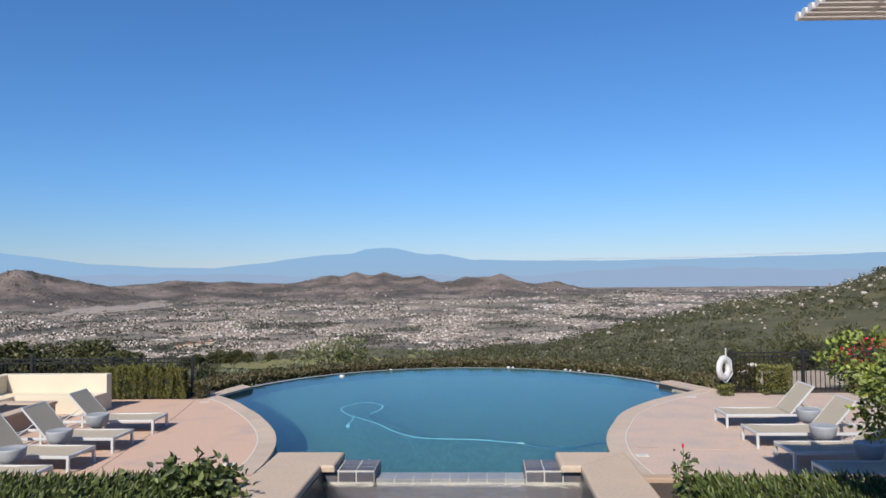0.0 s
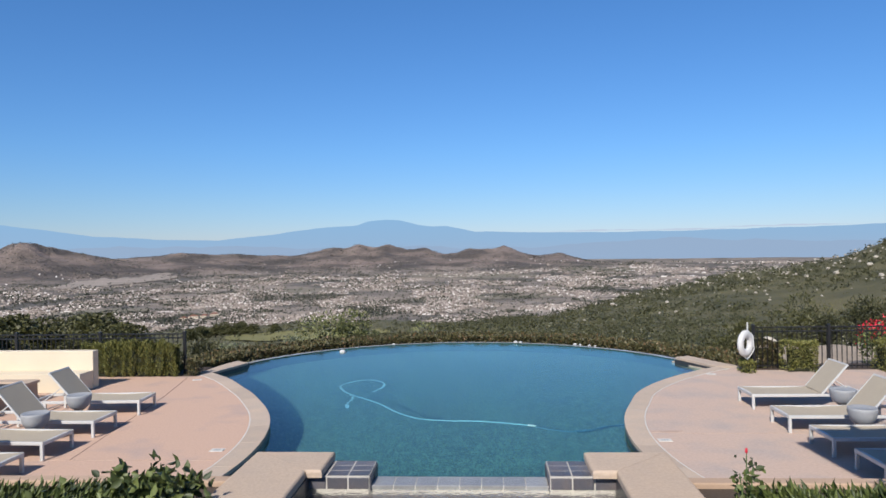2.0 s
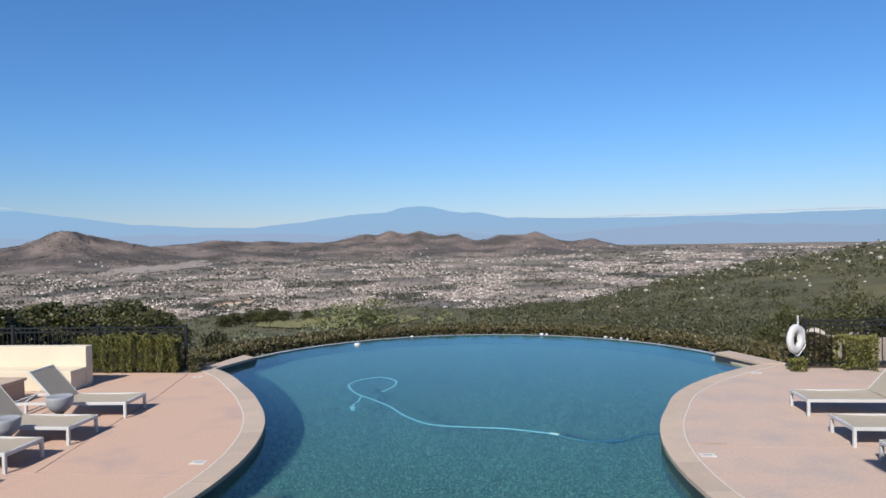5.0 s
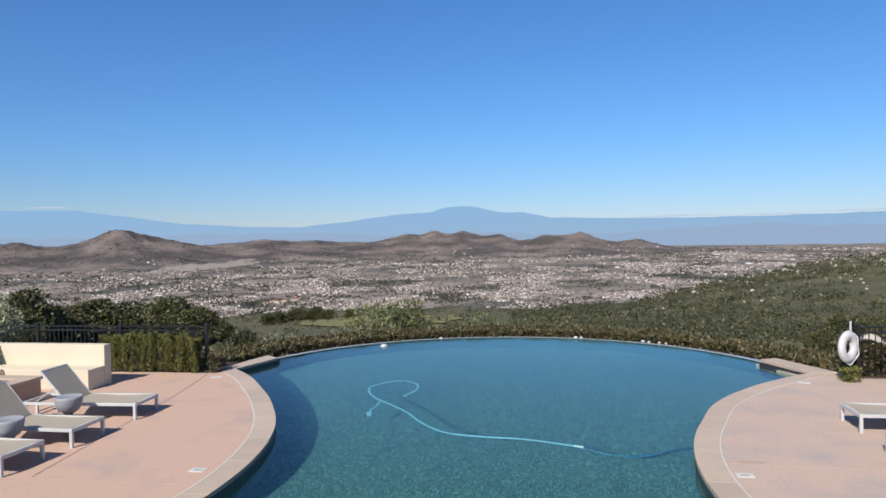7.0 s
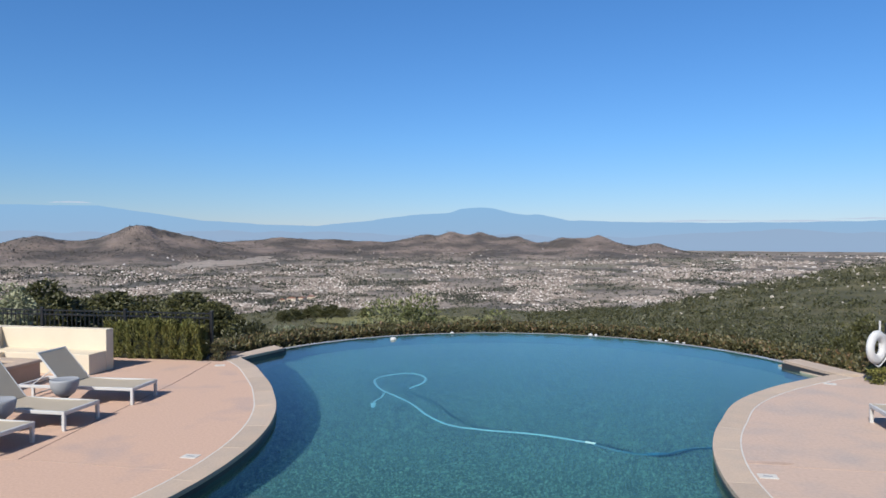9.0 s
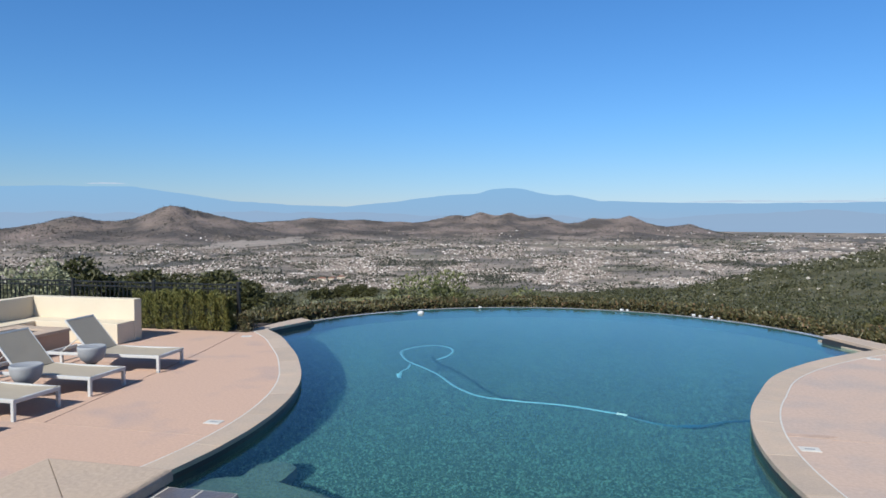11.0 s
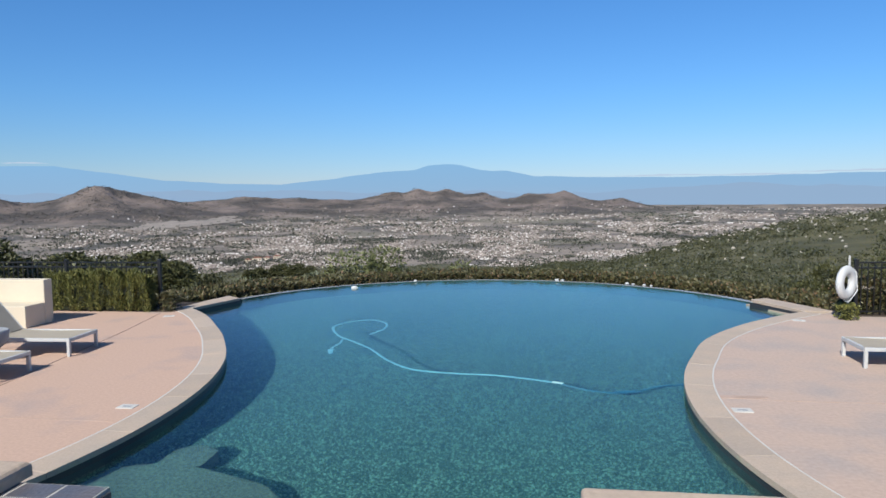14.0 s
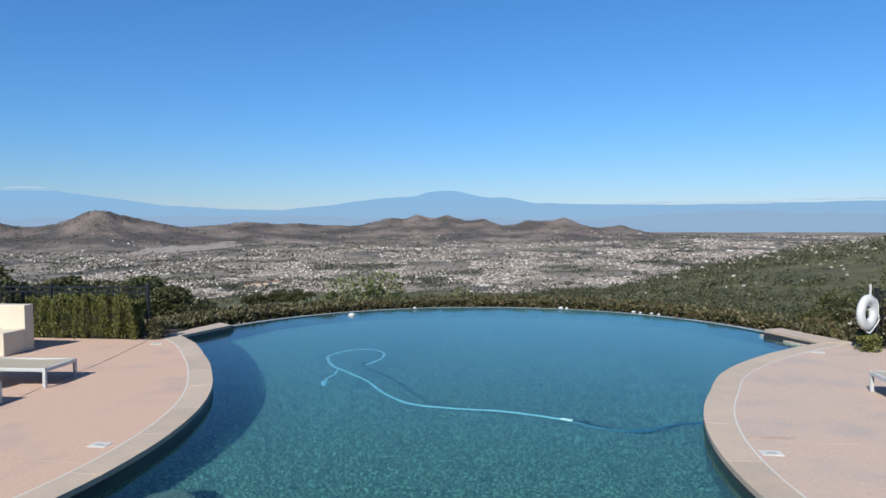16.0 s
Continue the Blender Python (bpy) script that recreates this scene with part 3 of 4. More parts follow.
hedge("boxwood", 8.25, 9.6, 11.15, 11.65, 0.0, 0.62, 5500, 0.05, M_BOX, "rounded green shrub before the iron fence", 0.09)
hedge("boxwood", 5.16, 5.46, 11.10, 11.36, 0.0, 0.22, 700, 0.05, M_BOX, "small shrub at the fence's foot", 0.04)
hedge("boxwood", -7.62, -7.32, 11.08, 11.40, 0.0, 0.35, 900, 0.05, M_HEDGE, "small shrub at the hedge's end", 0.05)

edge_hedge = thing("edge_hedge", pose(FC[0], FC[1], -2.3), "clipped brownish green hedge beyond the vanishing edge", "hedge")
N = 46000
a = RNG.uniform(radians(7), radians(172), N)
u = RNG.uniform(0, 1, N)
r = 6.85 + 1.25 * u
top = RNG.uniform(0, 1, N) < 0.55
rise = np.where(a > radians(140), (a - radians(140)) * 0.12, 0.0)
zz = np.where(top, 2.29 - 0.06 * np.abs(RNG.normal(size=N)), RNG.uniform(1.7, 2.29, N)) + rise
r = np.where(top, r, 6.85 + 0.08 * np.abs(RNG.normal(size=N)))
zz += np.array([0.09 * noise.noise((2.2 * math.cos(i) * 6, 2.2 * math.sin(i) * 6, q)) for i, q in zip(a, r)])
pts = np.stack([r * np.cos(a), r * np.sin(a), zz], 1)
part("foliage", leaves("foliage", pts, 0.085, M_HEDGE, RNG, np.stack([-0.4 * np.cos(a), -0.4 * np.sin(a), np.ones(N)], 1), 1.8), None, edge_hedge)
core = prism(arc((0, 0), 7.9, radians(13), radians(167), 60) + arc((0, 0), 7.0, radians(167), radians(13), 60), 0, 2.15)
part("inner_growth", core, M_CORE, edge_hedge, "dark core block with inner shade put into its colour")


def rose_bush(x, y, z, reach, tall, stems, label, bloom, leaf=0.062, thick=70):
    b = thing("rose_bush", pose(x, y, z), label, "rose bush")
    bm, pts, outs = bmesh.new(), [], []
    for i in range(stems):
        d = Vector((RNG.normal() * reach, RNG.normal() * reach * 0.7, tall * RNG.uniform(0.7, 1.05)))
        mid = d * 0.5 + Vector((RNG.normal(), RNG.normal(), 0)) * 0.03
        rod((0, 0, 0), mid, 0.006, 0.005, 6, bm)
        rod(mid, d, 0.005, 0.003, 6, bm)
        for k in range(int(thick * tall / 0.4)):
            t = RNG.uniform(0.25, 1.0)
            p = (mid * t * 2 if t < 0.5 else mid.lerp(d, t * 2 - 1)) + Vector(RNG.normal(size=3)) * 0.035
            pts.append(tuple(p))
            outs.append(tuple(Vector(RNG.normal(size=3)) + Vector((0, 0, 0.3))))
    part("stem", bm, M_STEM, b)
    part("foliage", leaves("foliage", pts, leaf, M_ROSE, RNG, outs, 1.6, oval=True), None, b)
    if bloom:
        bud = lathe([(0, 0), (0.007, 0.006), (0.009, 0.018), (0.005, 0.034), (0, 0.037)], 10)
        ob = part("rosebud", bud, M_RED, b, "red rosebud", True)
        ob.matrix_local = pose(0, 0, tall * 1.1)
        part("bud_stem", rod((0, 0, 0), (0, 0, tall * 1.1), 0.005, 0.003, 6), M_STEM, b)
    return b


rose_bush(-2.55, -1.02, 1.2, 0.19, 0.42, 30, "leafy green rose bush beside the spa", False)
rose_bush(-3.1, -1.25, 1.2, 0.20, 0.34, 14, "leafy green rose bush in the rosemary", False)
rose_bush(-4.75, -1.5, 1.2, 0.15, 0.36, 9, "leafy rose bush in the rosemary", False)
rose_bush(0.98, -0.83, 1.2, 0.05, 0.45, 6, "thin rose bush with one red bud", True, 0.045, 24)


def crown_points(n, rx, ry, rz, lumps, rng):
    """Points in uneven lumps that make up a crown."""
    c = rng.normal(size=(lumps, 3))
    c = c / np.linalg.norm(c, axis=1)[:, None] * rng.uniform(0.35, 0.8, (lumps, 1))
    rad = rng.uniform(0.28, 0.5, lumps)
    k = rng.integers(0, lumps, n)
    d = rng.normal(size=(n, 3))
    d /= np.linalg.norm(d, axis=1)[:, None]
    p = c[k] + d * (rad[k] * rng.uniform(0.7, 1.05, n))[:, None]
    return p * (rx, ry, rz), d


def tree(name, m, trunk, rx, rz, count, leaf, material, label, rng, group="", lumps=16, category="tree", oval=False):
    t = thing(name, m, label, category, group)
    bm = rod((0, 0, -0.3), (0.02 * rx, 0, trunk), 0.10 * rx ** 0.7, 0.06 * rx ** 0.7, 8)
    for i in range(5):
        q = 2.4 * i
        rod((0, 0, trunk * 0.85), (rx * 0.5 * math.cos(q), rx * 0.5 * math.sin(q), trunk + rz * rng.uniform(0.3, 0.9)), 0.05 * rx ** 0.7, 0.02 * rx ** 0.7, 6, bm)
    part("trunk", bm, M_BARK, t)
    p, d = crown_points(count, rx, rx, rz, lumps, rng)
    p[:, 2] += trunk + rz * 0.75
    part("crown", leaves("crown", p, leaf, material, rng, d, 1.8, oval=oval), None, t)
    return t


tree("citrus_tree", pose(2.44, -1.80, 1.2), 0.82, 0.78, 0.34, 15000, 0.042, M_CITRUS, "small green citrus tree in the planting bed", RNG, lumps=22, oval=True)


# ---- pool furniture ----
def lounger():
    t = thing("sun_lounger", pose(0, 0, 0), "white metal sun lounger with beige mesh sling, back raised", "sun lounger", "sun loungers on the pool deck")
    for s in (-1, 1):
        part("side_rail", box(0.0, 2.0, s * 0.345 - 0.018, s * 0.345 + 0.018, 0.224, 0.272, 0.006), M_WHITE, t)
        for x in (0.025, 1.72):
            part("leg", box(x - 0.022, x + 0.022, s * 0.34 - 0.022, s * 0.34 + 0.022, 0.0, 0.225, 0.005), M_WHITE, t)
    part("foot_rail", box(0.0, 0.045, -0.33, 0.33, 0.218, 0.268, 0.006), M_WHITE, t)
    part("head_rail", box(1.955, 2.0, -0.33, 0.33, 0.218, 0.268, 0.006), M_WHITE, t)
    bm, n = bmesh.new(), 12
    rows = []
    for i in range(n + 1):
        u = i / n
        x, z = 0.02 + 1.20 * u, 0.275 - 0.022 * math.sin(math.pi * u)
        rows.append([bm.verts.new((x, y, z - (0.008 if abs(y) < 0.3 else 0))) for y in (-0.335, -0.2, 0, 0.2, 0.335)] + [bm.verts.new((x, y, z - 0.014)) for y in (0.335, 0.2, 0, -0.2, -0.335)])
    for p, q in zip(rows, rows[1:]):
        for k in range(10):
            bm.faces.new((p[k], p[(k + 1) % 10], q[(k + 1) % 10], q[k]))
    bm.faces.new(rows[0])
    bm.faces.new(rows[-1][::-1])
    bmesh.ops.recalc_face_normals(bm, faces=bm.faces)
    part("seat", bm, M_SLING, t, "beige mesh sling seat")
    back = part("backrest", box(0.0, 0.645, -0.318, 0.318, -0.006, 0.010, 0.004), M_SLING, t, "raised beige mesh backrest")
    back.matrix_local = pose(1.21, 0, 0.272, 0, -49, 0)
    for s in (-1, 1):
        part("back_frame", box(0.0, 0.675, s * 0.328 - 0.010, s * 0.328 + 0.010, -0.018, 0.014, 0.004), M_WHITE, back)
    part("back_frame", box(0.645, 0.675, -0.32, 0.32, -0.016, 0.014, 0.005), M_WHITE, back)
    for s in (-1, 1):
        part("prop", rod((1.43, s * 0.29, 0.512), (1.80, s * 0.29, 0.24), 0.010, 0.010, 6), M_WHITE, t)
    part("cross_bar", rod((1.70, -0.33, 0.12), (1.70, 0.33, 0.12), 0.012, 0.012, 6), M_WHITE, t)
    return t


first = lounger()
spots = [(-6.82, 7.60, 183), (-6.80, 6.10, 180), (-6.84, 4.88, 178), (-6.80, 3.68, 180), (4.09, 7.95, 0), (4.06, 6.38, 0), (4.12, 5.12, 0), (4.16, 3.92, 0)]
first.matrix_basis = pose(*spots[0][:2], 0, 0, 0, spots[0][2])
for x, y, rz in spots[1:]:
    copy_thing(first, pose(x, y, 0, 0, 0, rz))


def bowl_table():
    t = thing("side_table", pose(0, 0, 0), "grey bowl-shaped side table on a dark foot", "side table", "bowl side tables between the loungers")
    part("bowl", lathe([(0, 0.20), (0.09, 0.205), (0.15, 0.25), (0.19, 0.33), (0.205, 0.42), (0.205, 0.45), (0.195, 0.462), (0.185, 0.455), (0, 0.45)], 36), M_BOWL, t, smooth=True)
    part("foot", lathe([(0, 0), (0.10, 0), (0.10, 0.02), (0.05, 0.05), (0.05, 0.17), (0.09, 0.203), (0, 0.203)], 24), M_DARK, t, "dark pedestal foot")
    return t


bowl = bowl_table()
bowl.matrix_basis = pose(-7.70, 6.86, 0)
for x, y in ((-7.60, 5.50), (-7.60, 4.28), (5.40, 7.12), (5.02, 5.75), (5.10, 4.52)):
    copy_thing(bowl, pose(x, y, 0))

# ---- built-in seating ----
bench = thing("garden_bench", pose(-9.05, 9.90, 0), "cream stucco corner bench with a high back wall", "bench")
part("back_wall", box(-2.35, 0.0, -0.22, 0.0, 0.0, 0.81, 0.012), M_STUCCO, bench)
part("back_wall", box(-2.57, -2.353, -5.6, 0.0, 0.0, 0.81, 0.012), M_STUCCO, bench)
part("seat_block", box(-2.345, -0.004, -0.72, -0.223, 0.0, 0.40, 0.012), M_STUCCO, bench)
part("seat_block", box(-2.345, -1.85, -5.6, -0.724, 0.0, 0.40, 0.012), M_STUCCO, bench)
pit = thing("fire_pit", pose(-9.52, 8.50, 0), "low tan stucco fire pit with a stone cap", "fire pit")
part("body", box(-1.15, 0.0, -2.3, 0.0, 0.0, 0.36, 0.012), M_FIRE, pit)
for b in ((-1.18, 0.03, -0.28, 0.03), (-1.18, 0.03, -2.33, -2.02), (-1.18, -0.88, -2.017, -0.283), (-0.27, 0.03, -2.017, -0.283)):
    part("cap_stone", box(*b, 0.362, 0.42, 0.012), M_CAP, pit)
part("lava_rock", box(-0.88, -0.27, -2.02, -0.28, 0.30, 0.385), M_DARK, pit, "dark lava rock")


# ---- fences ----
def fence(name, x0, x1, y, posts, label):
    f = thing(name, pose(x0, y, 0), label, "fence")
    w = x1 - x0
    for z in (0.06, 0.86, 0.955):
        part("rail", box(0, w, -0.014, 0.014, z - 0.014, z + 0.014), M_IRON, f)
    me = None
    for i in range(int(w / 0.112)):
        if me is None:
            me = part("picket", box(-0.008, 0.008, -0.008, 0.008, 0.0, 0.95), M_IRON, f).data
            continue
        part("picket", me, None, f).matrix_local = pose(0.112 * i, 0, 0.0)
    for x in posts:
        p = part("post", box(x - x0 - 0.032, x - x0 + 0.032, -0.032, 0.032, -0.3, 1.0, 0.004), M_IRON, f)
        part("post_cap", box(x - x0 - 0.04, x - x0 + 0.04, -0.04, 0.04, 1.0, 1.02, 0.006), M_IRON, p)
    return f


fence("iron_fence", -15.0, -7.75, 11.42, (-14.0, -11.95, -9.85, -7.77), "black iron picket fence behind the hedge")
fence("iron_fence", 5.62, 14.2, 11.72, (5.64, 7.34, 9.4, 11.5, 13.6), "black iron picket fence along the deck")
bed = part("planting_bed", box(-15.0, -7.33, 11.004, 12.4, -2.3, -0.01), M_SOIL)
tagged(bed, "strip of soil under hedge and fence", "planting bed", kind="structure")
bed = part("planting_bed", box(5.455, 15.0, 11.504, 12.4, -2.3, -0.01), M_SOIL)
tagged(bed, "strip of soil under shrubs and fence", "planting bed", kind="structure")

# ---- life ring on its pole ----
ring = thing("life_ring", pose(5.28, 11.22, 0), "white foam life ring with rope hung on a pole", "life ring")
bm = bmesh.new()
NR, NS = 48, 14
grid = [[bm.verts.new(((0.215 + 0.09 * math.cos(v)) * math.cos(w), 0.062 * math.sin(v), (0.215 + 0.09 * math.cos(v)) * math.sin(w))) for v in [2 * math.pi * j / NS for j in range(NS)]] for w in [2 * math.pi * i / NR for i in range(NR)]]
for i in range(NR):
    for j in range(NS):
        bm.faces.new((grid[i][j], grid[(i + 1) % NR][j], grid[(i + 1) % NR][(j + 1) % NS], grid[i][(j + 1) % NS]))
bmesh.ops.recalc_face_normals(bm, faces=bm.faces)
torus = part("foam_ring", bm, M_RING, ring, smooth=True)
torus.matrix_local = pose(0, 0, 0.65, 0, 0, 42)
part("rope", tube([(0.16, 0.12, 0.88), (0.22, 0.14, 0.80), (0.22, 0.12, 0.64), (0.23, 0.12, 0.50), (0.14, 0.08, 0.38), (0.04, 0.0, 0.31), (-0.04, -0.02, 0.35)], 0.012), M_ROPE, ring, "white rope")
part("pole", rod((0.08, 0.09, 0.0), (0.08, 0.09, 1.12), 0.018, 0.018, 10), M_WHITE, ring, "thin white pole")
part("hook", rod((0.08, 0.09, 0.90), (0.02, 0.0, 0.90), 0.012, 0.012, 8), M_WHITE, ring)

# ---- things in the water ----
hose = thing("vacuum_hose", pose(0, 0, WATER), "pale blue pool cleaner hose drifting on the water", "hose")
line = [(-3.04, 10.05), (-2.86, 10.40), (-2.92, 10.85), (-3.25, 11.15), (-3.60, 10.95), (-3.80, 10.42), (-3.50, 9.66), (-3.07, 9.15), (-2.66, 8.65), (-2.24, 7.96), (-1.79, 7.49), (-1.24, 7.34), (-0.53, 7.27), (0.16, 7.04), (0.58, 6.87), (1.04, 6.92), (1.47, 7.34), (1.70, 7.55), (1.93, 7.72)]
drop = [-0.25, -0.12, -0.06, -0.04, -0.03, -0.03, -0.03, -0.03, -0.04, -0.04, -0.05, -0.05, -0.06, -0.08, -0.20, -0.30, -0.40, -0.50, -0.60]
run = [(x, y, d) for (x, y), d in zip(line, drop)]
part("hose_tube", tube(run[:14], 0.025), M_HOSE, hose, smooth=True)
part("leader_hose", tube(run[13:], 0.025), M_BLUE, hose, "dark blue sunk leader hose", True)
part("connector", rod((0.13, 7.05, -0.068), (0.26, 7.00, -0.075), 0.032, 0.032), M_WHITE, hose, "white hose connector")
part("swivel", rod((0.92, 6.89, -0.27), (1.16, 7.03, -0.33), 0.045, 0.04), M_BLUE, hose, "blue hose swivel")
part("float", rod((-3.30, 8.58, -0.03), (-3.28, 8.50, -0.20), 0.05, 0.035), M_HOSE, hose, "small pale blue weight")
part("tail", tube([(-3.29, 8.55, -0.05), (-3.32, 8.8, -0.05), (-3.29, 9.05, -0.06), (-3.33, 9.35, -0.05)], 0.020), M_HOSE, hose)
fl = lathe([(0, -0.07), (0.07, -0.06), (0.085, 0.0), (0.085, 0.035), (0.05, 0.06), (0, 0.065)], 20)
chlor = part("chlorine_float", fl, M_RING, None, smooth=True)
chlor.matrix_world = pose(-4.78, 15.45, WATER)
tagged(chlor, "white floating chlorine dispenser in the pool", "pool float")
for i, (x, y, s) in enumerate(((-3.45, 16.80, 0.05), (0.36, 17.12, 0.06), (0.50, 17.10, 0.045), (2.12, 16.50, 0.05), (2.27, 16.42, 0.04), (2.51, 16.24, 0.045), (2.67, 16.13, 0.035))):
    bm = bmesh.new()
    bmesh.ops.create_icosphere(bm, subdivisions=2, radius=s)
    for v in bm.verts:
        v.co *= 1 + 0.35 * noise.noise(v.co * 14 + Vector((i, 0, 0)))
        v.co.z *= 0.6
    ob = part("white_stone", bm, M_RING)
    ob.matrix_world = pose(x, y, WATER + 0.012 + s * 0.4)
    tagged(ob, "small white stone on the pool's far rim", "stone", "white stones on the rim")

# ---- pergola over the upper terrace ----
perg = thing("pergola", pose(2.17, -0.20, FLOOR, 0, 0, 3.5), "white painted pergola with round slatted roof", "pergola")
me = None
for i in range(36):
    if me is None:
        bm = rod((0, 0, 0), (6.0, 0, 0), 0.036, 0.036, 14)
        me = part("slat", bm, M_PAINT, perg).data
        perg.children[0].matrix_local = pose(0, 0, 3.705)
        continue
    part("slat", me, None, perg).matrix_local = pose(0, -0.104 * i, 3.705)
for x in (0.75, 5.6):
    part("beam", box(x, x + 0.09, -3.8, 0.05, 3.742, 3.88, 0.01), M_WHITE, perg)
for x in (5.6, ):
    for y in (-3.6, -0.55):
        part("post", box(x, x + 0.12, y - 0.06, y + 0.06, -0.3, 3.741, 0.01), M_WHITE, perg)
part("post", box(1.9, 2.02, -3.72, -3.6, 0, 3.668, 0.01), M_WHITE, perg)
part("beam", box(0.75, 5.6, -3.74, -3.64, 3.56, 3.668, 0.01), M_WHITE, perg)
part("lamp_bracket", rod((0.48, -0.33, 3.90), (0.48, -0.33, 3.70), 0.02, 0.03), M_IRON, perg, "small dark lamp")


# ---- land ----
EYE = Vector((0.0, -3.0, 2.9))


def lin(x, xs, ys):
    return np.interp(x, xs, ys)


def fractal(x, y, s, seed, octaves=4):
    tot, amp = 0.0, 1.0
    for o in range(octaves):
        tot += amp * noise.noise((x * s + seed, y * s - seed, seed))
        s, amp = s * 2.1, amp * 0.5
    return tot


HILLS = ((-34.3, 3000, 2.5, 420, 58), (-33.5, 3050, 5.0, 420, 56), (-40.6, 3000, 2.0, 380, 52), (-44, 3050, 6.0, 420, 46), (-36, 2950, 9.0, 620, 17), (-30.3, 3050, 3.0, 420, 26), (-27, 3350, 4.5, 420, 30), (-23, 3400, 4.0, 420, 34), (-19, 3450, 6.5, 420, 40), (-7, 3400, 13.0, 620, 52), (-12.5, 3420, 2.2, 330, 40), (-8.0, 3450, 1.6, 320, 52), (-10.3, 3450, 1.0, 300, 34), (-4.8, 3450, 1.3, 320, 36), (1.6, 3450, 2.2, 340, 66), (-1.2, 3500, 1.4, 300, 36), (6.0, 3600, 1.6, 300, 42))


def height(R, az):
    """Height of the land at a distance and an azimuth (degrees from +y to the right) from the terrace."""
    x, y = EYE.x + R * math.sin(radians(az)), EYE.y + R * math.cos(radians(az))
    if az > 100 or az < -100:
        return -2.35 + max(0, R - 30) * 0.02 if R < 400 else 5.0
    near = float(lin(az, [-60, -35, -25, 5, 14, 22, 40], [-1.3, -1.0, -1.6, -2.35, -2.35, -0.6, -0.5]))
    ridge = float(lin(az, [-100, -20, 0, 4, 8, 12.3, 17, 21, 23.5, 26, 32, 100], [0.108, 0.110, 0.113, 0.107, 0.087, 0.068, 0.047, 0.033, 0.026, 0.019, -0.02, -0.03]))
    mid = 0.135 + 0.25 * (min(ridge, 0.12) - 0.117)
    crest = max(0.104, ridge + 0.03) if az > 4 else 0.104
    s = float(lin(math.log(R), [math.log(v) for v in (24, 50, 110, 320, 600, 900)], [(2.9 - near) / 24, min((2.9 - near) / 24, 0.155), mid, ridge, crest, 102.9 / 900]))
    z = 2.9 - R * s
    if R < 24:
        return -2.35 + (near + 2.35) * min(1.0, max(0.0, (R - 13.0) / 4.0))
    if R > 900:
        z = -100.0
        k = min(1, (R - 900) / 600)
        for a0, r0, wa, wr, h in HILLS:
            g = math.exp(-(abs(az - a0) / wa) ** 1.5 - (abs(R - r0) / wr) ** 1.6)
            if g > 0.01:
                z += h * g * (1.04 + 0.22 * fractal(x, y, 0.004, a0, 3) - 0.30 * abs(fractal(x, y, 0.0085, a0 + 3, 5)))
        z += k * 3.0 * fractal(x, y, 0.002, 5.0)
    elif R > 60:
        z += R * 0.006 * min(1, (R - 60) / 80) * fractal(x, y, 8.0 / max(R, 100), 2.0) * min(1, (900 - R) / 200)
    return z


azs = np.concatenate([np.arange(-180, -60, 4.0), np.arange(-60, 60, 0.25), np.arange(60, 180, 4.0)])
rs = np.concatenate([[3.0, 10.0, 13.0, 15.0], np.geomspace(17, 900, 72), np.linspace(960, 2300, 18), np.linspace(2350, 4800, 90)])
V = np.array([(EYE.x + R * math.sin(radians(q)), EYE.y + R * math.cos(radians(q)), height(R, q)) for R in rs for q in azs])
na = len(azs)
ii, jj = np.meshgrid(np.arange(len(rs) - 1), np.arange(na), indexing="ij")
jn = (jj + 1) % na
F = np.stack([ii * na + jj, ii * na + jn, (ii + 1) * na + jn, (ii + 1) * na + jj], -1).reshape(-1, 4)[:, ::-1]
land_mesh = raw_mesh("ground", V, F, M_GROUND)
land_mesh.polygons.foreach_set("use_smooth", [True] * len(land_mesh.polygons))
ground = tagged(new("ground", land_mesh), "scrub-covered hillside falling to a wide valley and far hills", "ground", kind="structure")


def spot(R, az):
    return EYE.x + R * math.sin(radians(az)), EYE.y + R * math.cos(radians(az)), height(R, az)


# far mountain range
prof_a = [-70, -50, -43.4, -36.7, -34, -29.7, -25, -21, -16.7, -13.5, -10.4, -9.4, -8.0, -6.8, -5.4, -4.2, -3.1, -1.6, -0.8, 3.7, 12.3, 21.9, 25.9, 32, 50, 70]
prof_h = [36, 40, 45, 46, 37, 24, 17, 15, 24, 34, 38, 45, 47.5, 46, 38, 34, 35, 29, 25, 21, 19, 21, 22, 26, 30, 30]
ma = np.arange(-70, 70, 0.25)
mh = lin(ma, prof_a, prof_h) / 1254 * 4840 + 2.9
mh = mh + np.array([5.0 * fractal(q, 0.0, 0.35, 9.0, 4) for q in ma])
mv, mf = [], []
for q, h in zip(ma, mh):
    for R, z in ((4780, -130), (4840, h), (4880, -130)):
        mv.append((EYE.x + R * math.sin(radians(q)), EYE.y + R * math.cos(radians(q)), z))
for i in range(len(ma) - 1):
    for k in range(2):
        mf.append((3 * i + k, 3 * i + k + 1, 3 * i + k + 4, 3 * i + k + 3))
# unlit backdrop glow; haze is put into its colour, greyer towards the foot
M_RANGE = bpy.data.materials.new("hazed_mountain_glow")
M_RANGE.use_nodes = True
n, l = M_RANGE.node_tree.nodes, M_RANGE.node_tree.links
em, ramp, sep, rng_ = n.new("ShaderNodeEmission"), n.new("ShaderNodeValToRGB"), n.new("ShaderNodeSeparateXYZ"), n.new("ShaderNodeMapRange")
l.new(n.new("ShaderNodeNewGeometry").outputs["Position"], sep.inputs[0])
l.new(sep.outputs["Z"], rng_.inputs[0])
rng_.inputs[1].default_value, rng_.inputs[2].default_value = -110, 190
